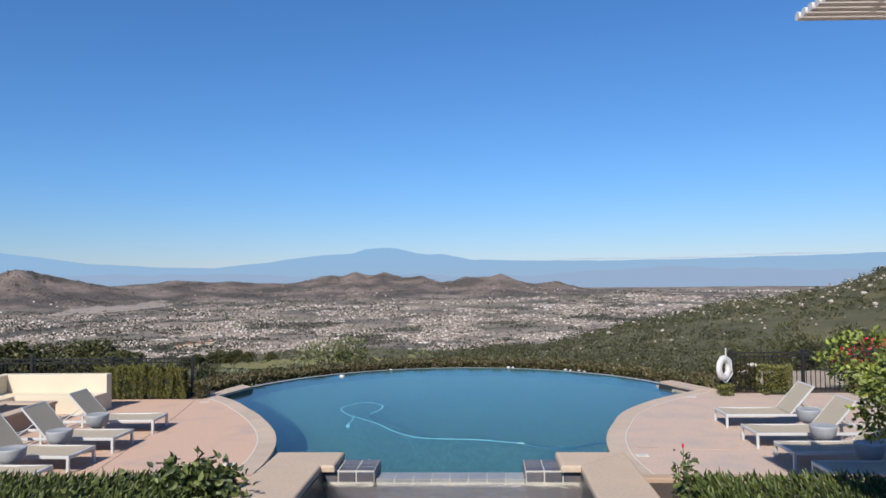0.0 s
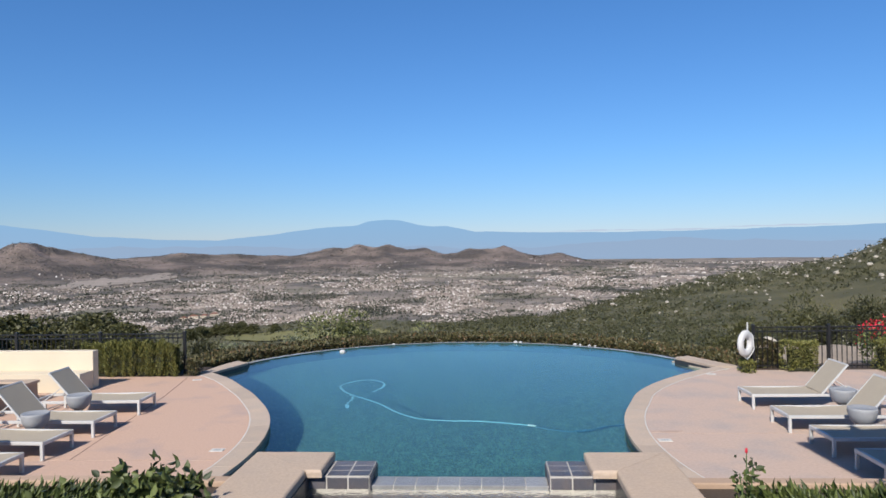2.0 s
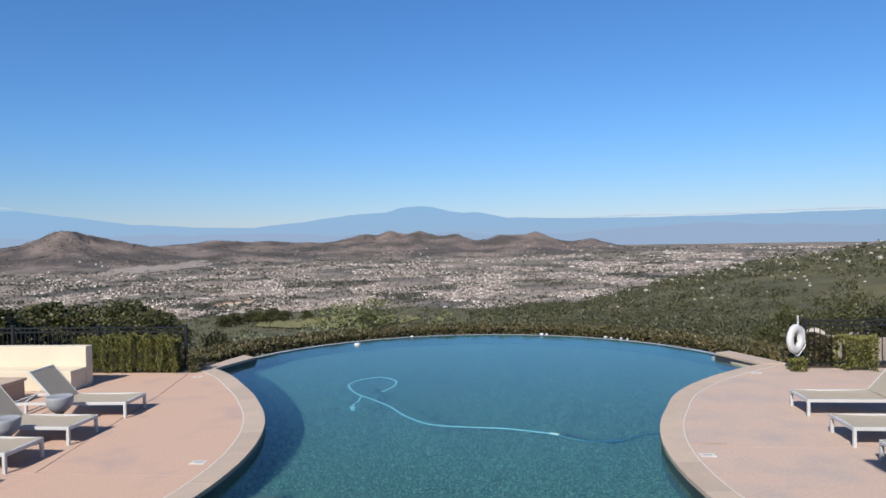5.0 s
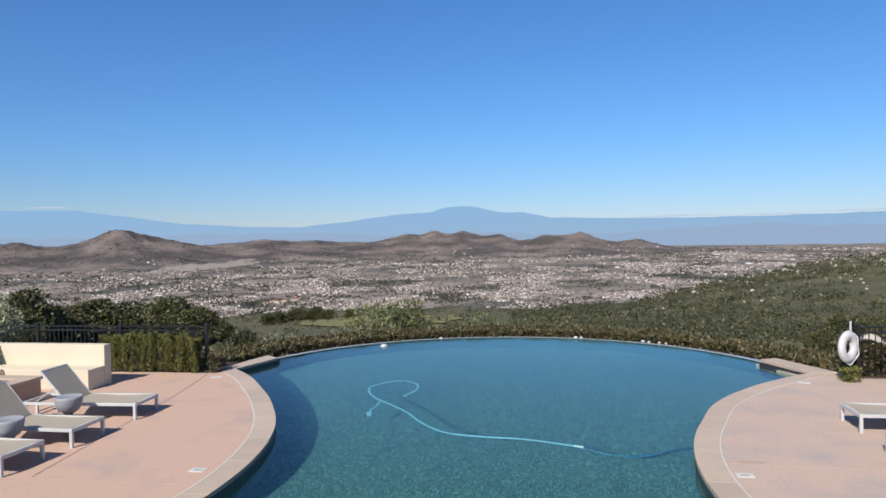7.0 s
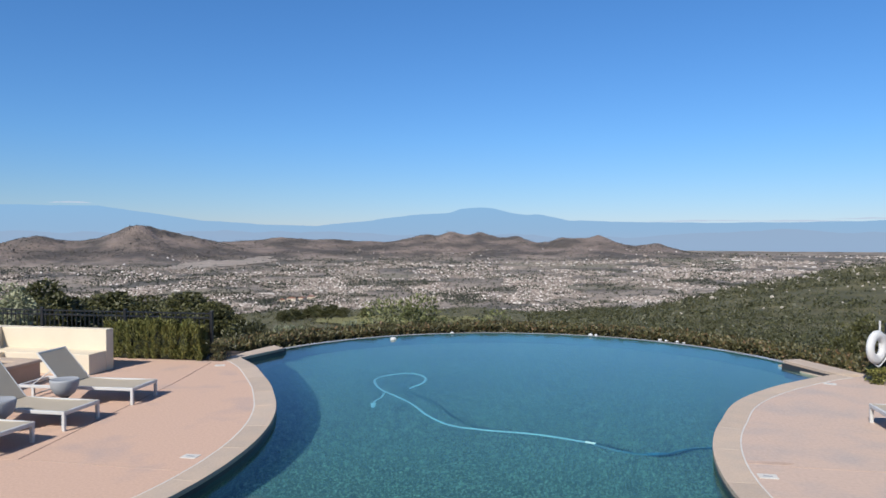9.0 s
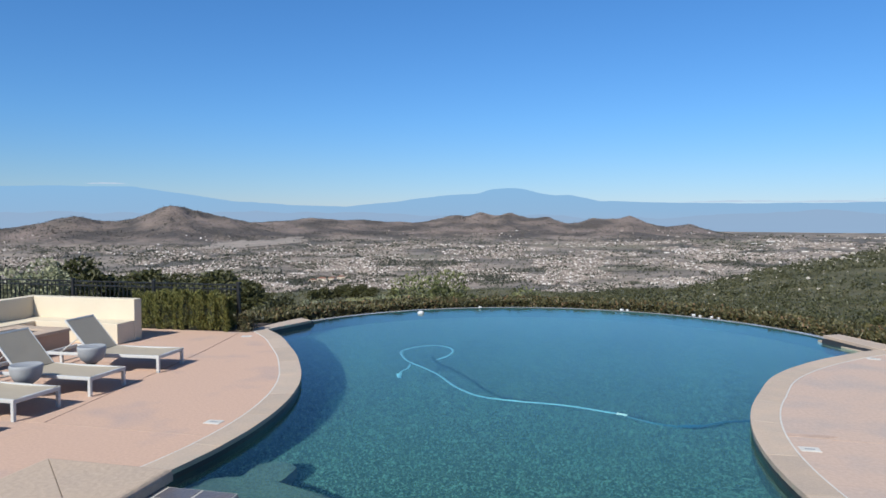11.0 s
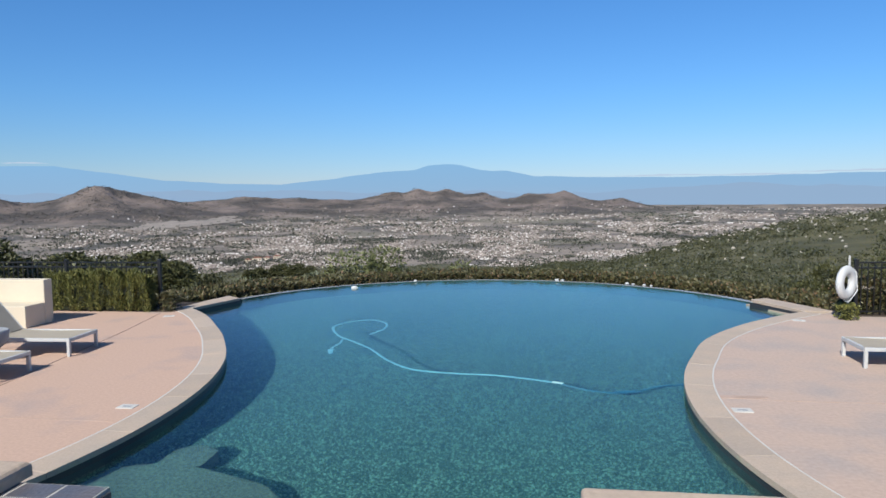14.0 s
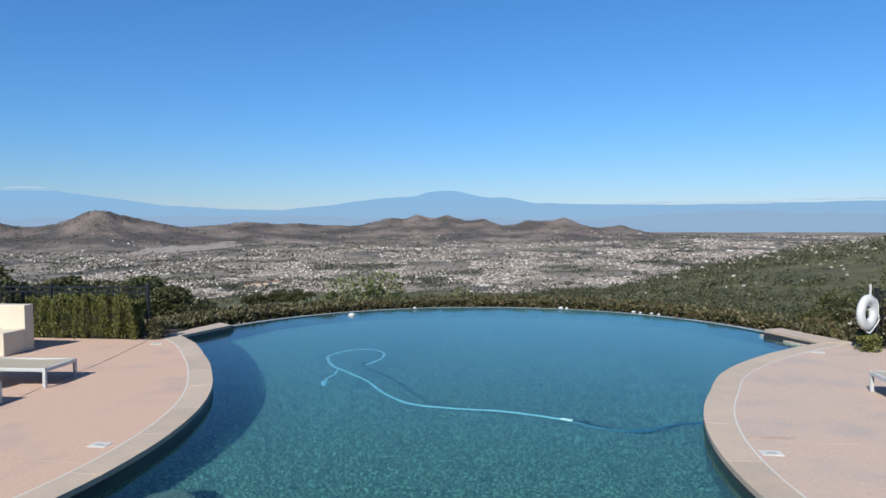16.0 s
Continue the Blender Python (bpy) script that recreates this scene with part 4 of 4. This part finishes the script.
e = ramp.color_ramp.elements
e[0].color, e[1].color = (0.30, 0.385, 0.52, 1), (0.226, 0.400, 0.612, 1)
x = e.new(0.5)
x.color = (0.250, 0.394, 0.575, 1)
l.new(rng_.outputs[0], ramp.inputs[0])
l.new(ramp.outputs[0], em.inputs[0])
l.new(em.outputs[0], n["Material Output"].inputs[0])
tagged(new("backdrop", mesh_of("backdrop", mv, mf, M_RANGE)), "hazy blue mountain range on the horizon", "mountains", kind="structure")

# town in the valley: low houses and dark tree clumps, past counting
def streak(R, az, seed, wide=0.20, deep=7.0, octaves=3):
    """Uneven belts that lie along the valley."""
    tot, amp, u, v = 0.0, 1.0, az * wide, math.log(R) * deep
    for o in range(octaves):
        tot += amp * noise.noise((u + seed, v - seed, seed))
        u, v, amp = u * 2.2, v * 2.0, amp * 0.55
    return tot


def valley_spot(rng):
    """A place on the valley floor, sparser with distance."""
    return 103 / rng.uniform(103 / 3900, 103 / 930), rng.uniform(-50, 33)


hv, hf = [], []
rng = np.random.default_rng(3)
CUBE_F = np.array([(0, 1, 5, 4), (1, 2, 6, 5), (2, 3, 7, 6), (3, 0, 4, 7), (4, 5, 9, 8), (6, 7, 8, 9)])
for i in range(100000):
    R, az = valley_spot(rng)
    big = i >= 99780
    if big:
        R, az = rng.uniform(1850, 3000), rng.uniform(4, 24)
    d0 = 1.25 * streak(R, az, 21.0, 0.17, 8.0) + 0.05 * math.exp(-((az + 2) / 12) ** 2) - (0.16 if R > 2300 else 0.04)
    if not big and d0 < rng.uniform(-0.12, 0.14):
        continue
    x, y, z = spot(R, az)
    if z > -62 or (z > -93 and rng.uniform() < 0.86):
        continue
    row = round(y / 24) * 24
    if rng.uniform() < 0.6 and R < 1700:
        y = row + rng.uniform(-3, 3)
    k = 0.75 + (R - 900) / 2500
    w, d, h = rng.uniform(2.0, 4.4) * k, rng.uniform(2.2, 3.4) * k, rng.uniform(0.8, 1.5) * k
    if big or rng.uniform() < 0.010:
        w, d, h = w * rng.uniform(2.5, 6), d * 2, h * 1.1
    c, q = math.cos(0.4 * math.sin(row * 0.01 + az)), math.sin(0.4 * math.sin(row * 0.01 + az))
    base = len(hv)
    for a, b, e2 in ((-1, -1, 0), (1, -1, 0), (1, 1, 0), (-1, 1, 0), (-1, -1, 1), (1, -1, 1), (1, 1, 1), (-1, 1, 1), (-0.9, 0, 1.5), (0.9, 0, 1.5)):
        px, py = a * w / 2, b * d / 2
        hv.append((x + px * c - py * q, y + px * q + py * c, z - 1 + e2 * (h + 1)))
    hf.extend(CUBE_F + base)
houses = new("town_houses", raw_mesh("town_houses", hv, hf, M_HOUSES))
tagged(houses, "countless small pale houses across the valley floor", "houses", kind="stuff")

pts = []
for i in range(60000):
    R, az = valley_spot(rng)
    belt = streak(R, az, 77.0, 0.16, 8.0)
    if belt + (0.14 if az < -13 else 0.0) < rng.uniform(0.10, 0.28) and rng.uniform() > 0.15:
        continue
    x, y, z = spot(R, az)
    hilly = z > -90
    if hilly and rng.uniform() < 0.45:
        continue
    k = rng.uniform(1.1, 2.8) * (0.8 + (R - 900) / 2600) * (0.7 if hilly else 1)
    for q in range(4):
        pts.append((x + rng.normal() * k * 1.1, y + rng.normal() * k * 0.8, z + rng.uniform(0, k * 0.7), k))
pts = np.array(pts)
me = leaves("valley_trees", pts[:, :3], pts[:, 3] * 1.25, M_FARTREE, rng, np.tile((0, -0.3, 0.6), (len(pts), 1)), 1.1)
tagged(new("valley_trees", me), "dark tree clumps scattered through the far town", "trees", kind="stuff")

# brush on the far hills
pts = []
for i in range(110000):
    R, az = rng.uniform(2500, 3800), rng.uniform(-50, 12)
    x, y, z = spot(R, az)
    if z < -92 or fractal(x, y, 0.006, 90.0, 4) < rng.uniform(-0.4, 0.4):
        continue
    k = rng.uniform(1.6, 4.2)
    pts.append((x, y, z + 0.1 * k, k))
pts = np.array(pts)
# lighter and greyer than near scrub, as haze put into the colour
M_BRUSH = leaf_mat("far_brush", (0.082, 0.080, 0.072), (0.122, 0.114, 0.104), None, 0.9)
me = leaves("far_brush", pts[:, :3], pts[:, 3], M_BRUSH, rng, np.tile((0, -0.5, 0.3), (len(pts), 1)), 1.0)
tagged(new("far_brush", me), "grey-brown brush over the far hills", "brush", kind="stuff")

# scrub on the hillside
pts, sz = [], []
for i in range(19000):
    R = 60 * (560 / 60) ** rng.uniform(0, 1) ** 0.8
    az = rng.uniform(-4, 40) if rng.uniform() < 0.84 else rng.uniform(-54, -4)
    x, y, z = spot(R, az)
    upper = min(1.0, max(0.0, (R - 120) / 160))
    if 0.6 * fractal(x, y, 0.022, 60.0, 3) + 0.30 * upper < rng.uniform(-0.25, 0.40) or (R < 170 and rng.uniform() < 0.35):
        continue
    k = (0.30 + 0.95 * rng.uniform() ** 2) * (1 + R / 450)
    m = 16 if R > 150 else 32
    d = rng.normal(size=(m, 3))
    d /= np.linalg.norm(d, axis=1)[:, None]
    d[:, 2] = np.abs(d[:, 2]) * 0.8
    pts.append(np.array((x, y, z - 0.1)) + d * k * rng.uniform(0.5, 1.05, (m, 1)))
    sz.append(np.full(m, k * (0.38 if R > 150 else 0.22)))
me = leaves("hillside_scrub", np.concatenate(pts), np.concatenate(sz), M_SHRUB, rng, None, 1.2)
tagged(new("hillside_scrub", me), "dark green scrub over the dry hillside", "scrub", kind="stuff")

# pale boulders on the hill
for i in range(290):
    R, az = 320 * (1 - 0.5 * rng.uniform() ** 2.5), 7 + 28 * rng.uniform() ** 0.8
    if i % 3 == 0:
        R, az = rng.uniform(265, 318), 14 + 4.2 * int(rng.uniform(0, 5)) + 1.1 * rng.normal()
    x, y, z = spot(R, az)
    bm = bmesh.new()
    s = rng.uniform(0.15, 0.7) * (R / 250) * (1.3 if i % 9 == 1 else 0.7)
    bmesh.ops.create_icosphere(bm, subdivisions=2, radius=s)
    for v in bm.verts:
        v.co *= 1 + 0.4 * noise.noise(v.co / s * 1.3 + Vector((i * 3.1, 0, 0)))
        v.co.z *= 0.75
    ob = part("boulder", bm, M_ROCK)
    ob.matrix_world = pose(x, y, z + s * 0.45, 0, 0, rng.uniform(0, 360))
    tagged(ob, "pale granite boulder on the scrubby hill", "boulder", "boulders on the hill")

# trees below the terrace
first_tree = tree("oak_tree", pose(*spot(72, -40)), 1.6, 3.0, 2.4, 3600, 0.40, M_TREE, "dark green oak in the grove below the fence", rng, "grove of dark trees", 20)
for i in range(102):
    R, az = rng.uniform(68, 140), rng.uniform(-54, -25.3)
    x, y, z = spot(R, az)
    s = rng.uniform(0.6, 0.95) * (0.75 + R / 300) * float(lin(az, [-54, -40, -33, -30, -27.5, -25], [0.95, 1.0, 1.12, 1.08, 0.8, 0.5]))
    o = copy_thing(first_tree, pose(x, y, z - 0.6, 0, 0, rng.uniform(0, 360)))
    o.scale = (1.3 * s, 1.3 * s, s * rng.uniform(0.75, 1.0))
for R, az, k in ((215, -21.6, 1.15), (230, -20.9, 1.3), (222, -20.2, 1.2), (240, -19.6, 1.35), (228, -18.9, 1.1), (250, -17.1, 1.0), (205, -23.4, 1.1), (212, -22.6, 1.2)):
    x, y, z = spot(R, az)
    o = copy_thing(first_tree, pose(x, y, z - 0.4, 0, 0, 53 * R))
    o.scale = (0.8 * k, 0.8 * k, 0.6 * k)
olive = tree("olive_tree", pose(*spot(36, -43)), 1.0, 1.5, 1.35, 8000, 0.15, M_OLIVE, "silvery green olive tree beyond the fence", rng, "olive trees beyond the fence")
copy_thing(olive, pose(*spot(33, -49), 0, 0, 70))
BUSHES = [(31, -14.0, 1.45, M_BRIGHT, "bright green"), (33, -7.2, 1.3, M_BRIGHT, "bright green"), (32, -11.8, 0.8, M_BRIGHT, "bright green"), (25, -25.5, 0.8, M_SHRUB, "dark green"), (38, -10, 1.0, M_SHRUB, "dark green"), (36, -1, 0.8, M_SHRUB, "dark green"), (40, 19.7, 1.2, M_TREE, "dark green"), (44, 24.0, 1.7, M_TREE, "dark green"), (38, 28.0, 1.3, M_SHRUB, "dark green"), (27, 26.0, 0.7, M_SHRUB, "dark green")]
for q in (-23.6, -22.4, -21, -19.7, -18.4, -17):
    BUSHES.append((24 + 2.2 * math.sin(q * 5), q, 0.66 + 0.12 * math.sin(q * 3), M_SAGE, "silvery"))
for R, az, k, mt, lab in BUSHES:
    x, y, z = spot(R, az)
    b = thing("bush", pose(x, y, z - 0.2), lab + " bush on the slope beyond the hedge", "bush")
    p, d = crown_points(4200, 1.5 * k, 1.2 * k, 1.3 * k, 12, rng)
    p[:, 2] += 0.9 * k
    part("foliage", leaves("foliage", p, 0.14 * k ** 0.5, mt, rng, d + (0, 0, 0.6), 2.4), None, b)
    part("stem", rod((0, 0, -0.4), (0, 0, 1.0 * k), 0.05, 0.03, 6), M_BARK, b)
boug = thing("bougainvillea", pose(10.15, 13.6, -1.30), "bougainvillea with bright red bracts beyond the fence", "bougainvillea")
p, d = crown_points(9000, 1.4, 0.9, 1.2, 14, rng)
p[:, 2] += 1.3
red = p[:, 2] + 0.3 * rng.normal(size=len(p)) - 0.2 * p[:, 0] > 2.1
part("foliage", leaves("foliage", p[~red], 0.075, M_ROSE, rng, d[~red], 1.6), None, boug)
tagged(part("bracts", leaves("bracts", p[red], 0.06, M_RED, rng, d[red], 1.3), None, boug, "bright red bracts"), kind="stuff")
part("stem", rod((0, 0, -0.5), (0, 0, 1.2), 0.05, 0.03, 6), M_BARK, boug)


def patch(name, R0, R1, a0, a1, lift, material, label, seed, drift=0.0):
    """A piece of open ground with an uneven outline, laid on the land."""
    nu, nv = 28, 8
    v = []
    for i in range(nu + 1):
        q = a0 + (a1 - a0) * i / nu
        mid, half = (R0 + R1) / 2, (R1 - R0) / 2 * math.sin(math.pi * (0.06 + 0.88 * i / nu)) ** 0.6
        lo, hi = half * (1 + 0.5 * noise.noise((i * 0.35, seed, 0))), half * (1 + 0.5 * noise.noise((i * 0.35, seed, 9)))
        for j in range(nv + 1):
            R = mid - lo + (lo + hi) * j / nv + drift * (i / nu - 0.5)
            x, y, z = spot(R, q)
            v.append((x, y, z + lift))
    f = [(i * (nv + 1) + j, i * (nv + 1) + j + 1, (i + 1) * (nv + 1) + j + 1, (i + 1) * (nv + 1) + j) for i in range(nu) for j in range(nv)]
    tagged(new(name, mesh_of(name, v, f, material)), label, "ground", kind="structure")


M_SCAR = mat("quarry_earth", (0.40, 0.335, 0.285), 0.95, (0.27, 0.235, 0.20), 0.02, 0.2, 0.2)
M_FIELD = mat("dry_field", (0.24, 0.205, 0.155), 0.95, (0.18, 0.165, 0.12), 0.02, 0.2, 0.2)
M_MEADOW = mat("meadow", (0.25, 0.22, 0.065), 0.95, (0.17, 0.165, 0.05), 0.1, 2.0, 0.2)
patch("quarry", 2230, 2520, -32.0, -24.0, 2.2, M_SCAR, "pale quarry scar below the far hill", 1.0, 420)
patch("quarry", 2580, 2720, -26.6, -24.3, 1.6, M_SCAR, "pale quarry scar below the far hill", 2.0, 200)
patch("field", 1280, 1380, -33.0, -26.0, 0.9, M_FIELD, "dry tan field between houses", 11.0)
patch("field", 2600, 2900, 6.0, 16.0, 0.9, M_FIELD, "dry tan field between houses", 12.0)
patch("field", 1380, 1500, 6.0, 15.0, 0.9, M_SCAR, "bare tan field between houses", 13.0)
patch("field", 1010, 1120, 2.0, 13.0, 0.8, M_SCAR, "bare tan field at the valley's edge", 3.0)
patch("field", 1650, 1850, -20.0, -12.0, 0.8, M_FIELD, "dry tan field between houses", 4.0)
patch("field", 1350, 1450, -4.0, 6.0, 0.8, M_FIELD, "dry tan field between houses", 5.0)
patch("field", 2200, 2450, -6.0, 5.0, 0.8, M_FIELD, "dry tan field between houses", 6.0)
patch("meadow", 130, 260, -21.0, -8.0, 0.25, M_MEADOW, "yellow-green meadow on the slope", 7.0)
patch("road", 250, 292, -21.9, -19.3, 0.8, M_ROAD, "short stretch of grey road on the slope", 8.0)
patch("dirt_path", 16.5, 44.0, 20.5, 38.0, 0.15, M_PATH, "pale bare dirt beyond the iron fence", 9.0)


# nearer hazy ridge before the range, and thin cloud over it
def backdrop(name, R, angles, lows, highs, colour, label, category):
    v, f = [], []
    for q, lo, hi in zip(angles, lows, highs):
        for z in (lo, hi):
            v.append((EYE.x + R * math.sin(radians(q)), EYE.y + R * math.cos(radians(q)), z))
    for i in range(len(angles) - 1):
        f.append((2 * i, 2 * i + 1, 2 * i + 3, 2 * i + 2))
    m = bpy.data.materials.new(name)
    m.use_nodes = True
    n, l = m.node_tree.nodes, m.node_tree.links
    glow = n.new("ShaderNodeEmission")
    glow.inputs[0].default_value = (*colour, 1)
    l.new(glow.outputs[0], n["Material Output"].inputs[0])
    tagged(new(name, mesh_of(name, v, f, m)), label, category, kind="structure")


qs = np.arange(-60, 60, 0.3)
hs = lin(qs, [-60, -40, -33, -28, -24, -20, -14, -8, 0, 6, 10, 16, 24, 34, 60], [10, 12, 8, 14, 10, 12, 6, 4, 2, 4, 10, 13, 5, 4, 6]) - 6
hs = np.array([(h + 5 * fractal(q, 3.0, 0.25, 31.0, 4)) / 1254 * 4790 for q, h in zip(qs, hs)])
# the ridge's haze is put into one even glow colour
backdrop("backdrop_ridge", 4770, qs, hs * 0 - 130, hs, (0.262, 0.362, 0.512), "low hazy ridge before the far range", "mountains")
for k, (a0, a1, h) in enumerate(((5.0, 13.0, 23.0), (12.0, 19.0, 22.0), (17.5, 27.0, 25.0), (-40.0, -37.0, 51.0))):
    qs = np.linspace(a0, a1, 40)
    mid = np.array([h + 1.2 * fractal(q, 0.0, 0.5, 50.0 + k, 3) for q in qs]) / 1254 * 4760
    half = np.array([max(0.02, math.sin(math.pi * i / 39)) * (1.0 + 0.8 * fractal(q, 2.0, 1.2, 60.0 + k, 3)) for i, q in enumerate(qs)]) / 1254 * 4760 * 1.6
    backdrop("backdrop_cloud", 4765, qs, mid - np.abs(half) * 0.4, mid + np.abs(half), (0.44, 0.52, 0.64), "thin pale cloud streak over the far range", "cloud")


# dry grass tufts on the hillside, and a few stones on the bare ground
pts, sz = [], []
for i in range(11000):
    R = 45 * (420 / 45) ** rng.uniform(0, 1)
    az = rng.uniform(-30, 40)
    x, y, z = spot(R, az)
    k = rng.uniform(0.25, 0.6) * (1 + R / 300)
    m = 7
    pts.append(np.array((x, y, z - 0.05)) + rng.normal(size=(m, 3)) * (k, k, k * 0.15))
    sz.append(np.full(m, k * (0.25 if R < 140 else 0.4)))
M_GRASS = leaf_mat("dry_grass", (0.095, 0.092, 0.036), (0.180, 0.165, 0.068), None, 0.9)
me = leaves("hillside_grass", np.concatenate(pts), np.concatenate(sz), M_GRASS, rng, np.tile((0, 0, 0.5), (11000 * 7, 1)), 2.2)
tagged(new("hillside_grass", me), "olive grass tufts over the hillside", "grass", kind="stuff")
for i in range(22):
    R, az = rng.uniform(22, 44), rng.uniform(20.5, 37)
    x, y, z = spot(R, az)
    bm = bmesh.new()
    s = rng.uniform(0.12, 0.38)
    bmesh.ops.create_icosphere(bm, subdivisions=2, radius=s)
    for v in bm.verts:
        v.co *= 1 + 0.4 * noise.noise(v.co / s * 1.3 + Vector((i * 5.7, 2, 0)))
        v.co.z *= 0.7
    ob = part("boulder", bm, M_ROCK)
    ob.matrix_world = pose(x, y, z + 0.15 + s * 0.2, 0, 0, rng.uniform(0, 360))
    tagged(ob, "pale stone on bare dirt beyond the fence", "boulder", "stones beyond the fence")


def far_house(R, az, w, d, h, turn):
    """A cream house with a hipped red tile roof and a row of windows."""
    x, y, z = spot(R, az)
    t = thing("house", pose(x, y, z - 0.3, 0, 0, turn), "cream far house with a red tile roof", "house", "red-roofed houses below the slope")
    part("wall", box(-w / 2, w / 2, -d / 2, d / 2, 0, h), M_STUCCO, t)
    bm = bmesh.new()
    e = 0.5
    lo = [bm.verts.new(p) for p in ((-w / 2 - e, -d / 2 - e, h), (w / 2 + e, -d / 2 - e, h), (w / 2 + e, d / 2 + e, h), (-w / 2 - e, d / 2 + e, h))]
    a, b = bm.verts.new((-w / 2 + d / 2, 0, h + d * 0.28)), bm.verts.new((w / 2 - d / 2, 0, h + d * 0.28))
    for f in ((lo[0], lo[1], b, a), (lo[1], lo[2], b), (lo[2], lo[3], a, b), (lo[3], lo[0], a), tuple(lo[::-1])):
        bm.faces.new(f)
    part("roof", bm, M_TILE, t, "red tile roof")
    for i in range(3):
        part("window", box(-w * 0.3 + i * w * 0.3 - 0.6, -w * 0.3 + i * w * 0.3 + 0.6, -d / 2 - 0.05, -d / 2 + 0.05, h * 0.35, h * 0.75), M_DARK, t)


M_TILE = mat("red_roof_tile", (0.27, 0.125, 0.085), 0.85, (0.20, 0.10, 0.07), 0.6, 4, 0.2)
for R, az, w, d, h, turn in ((1120, -22.9, 14, 8, 4.5, 10), (1130, -22.1, 11, 8, 4.0, -15), (1150, -21.4, 12, 8, 4.2, 20), (1105, -23.6, 9, 7, 3.8, 5)):
    far_house(R, az, w, d, h, turn)
for R, az, k in ((58, -40.4, 0.55), (62, -43.5, 0.6), (66, -41.8, 0.5)):
    x, y, z = spot(R, az)
    o = copy_thing(first_tree, pose(x, y, z + 0.2, 0, 0, 40 * R))
    o.scale = (k, k, k * 1.15)
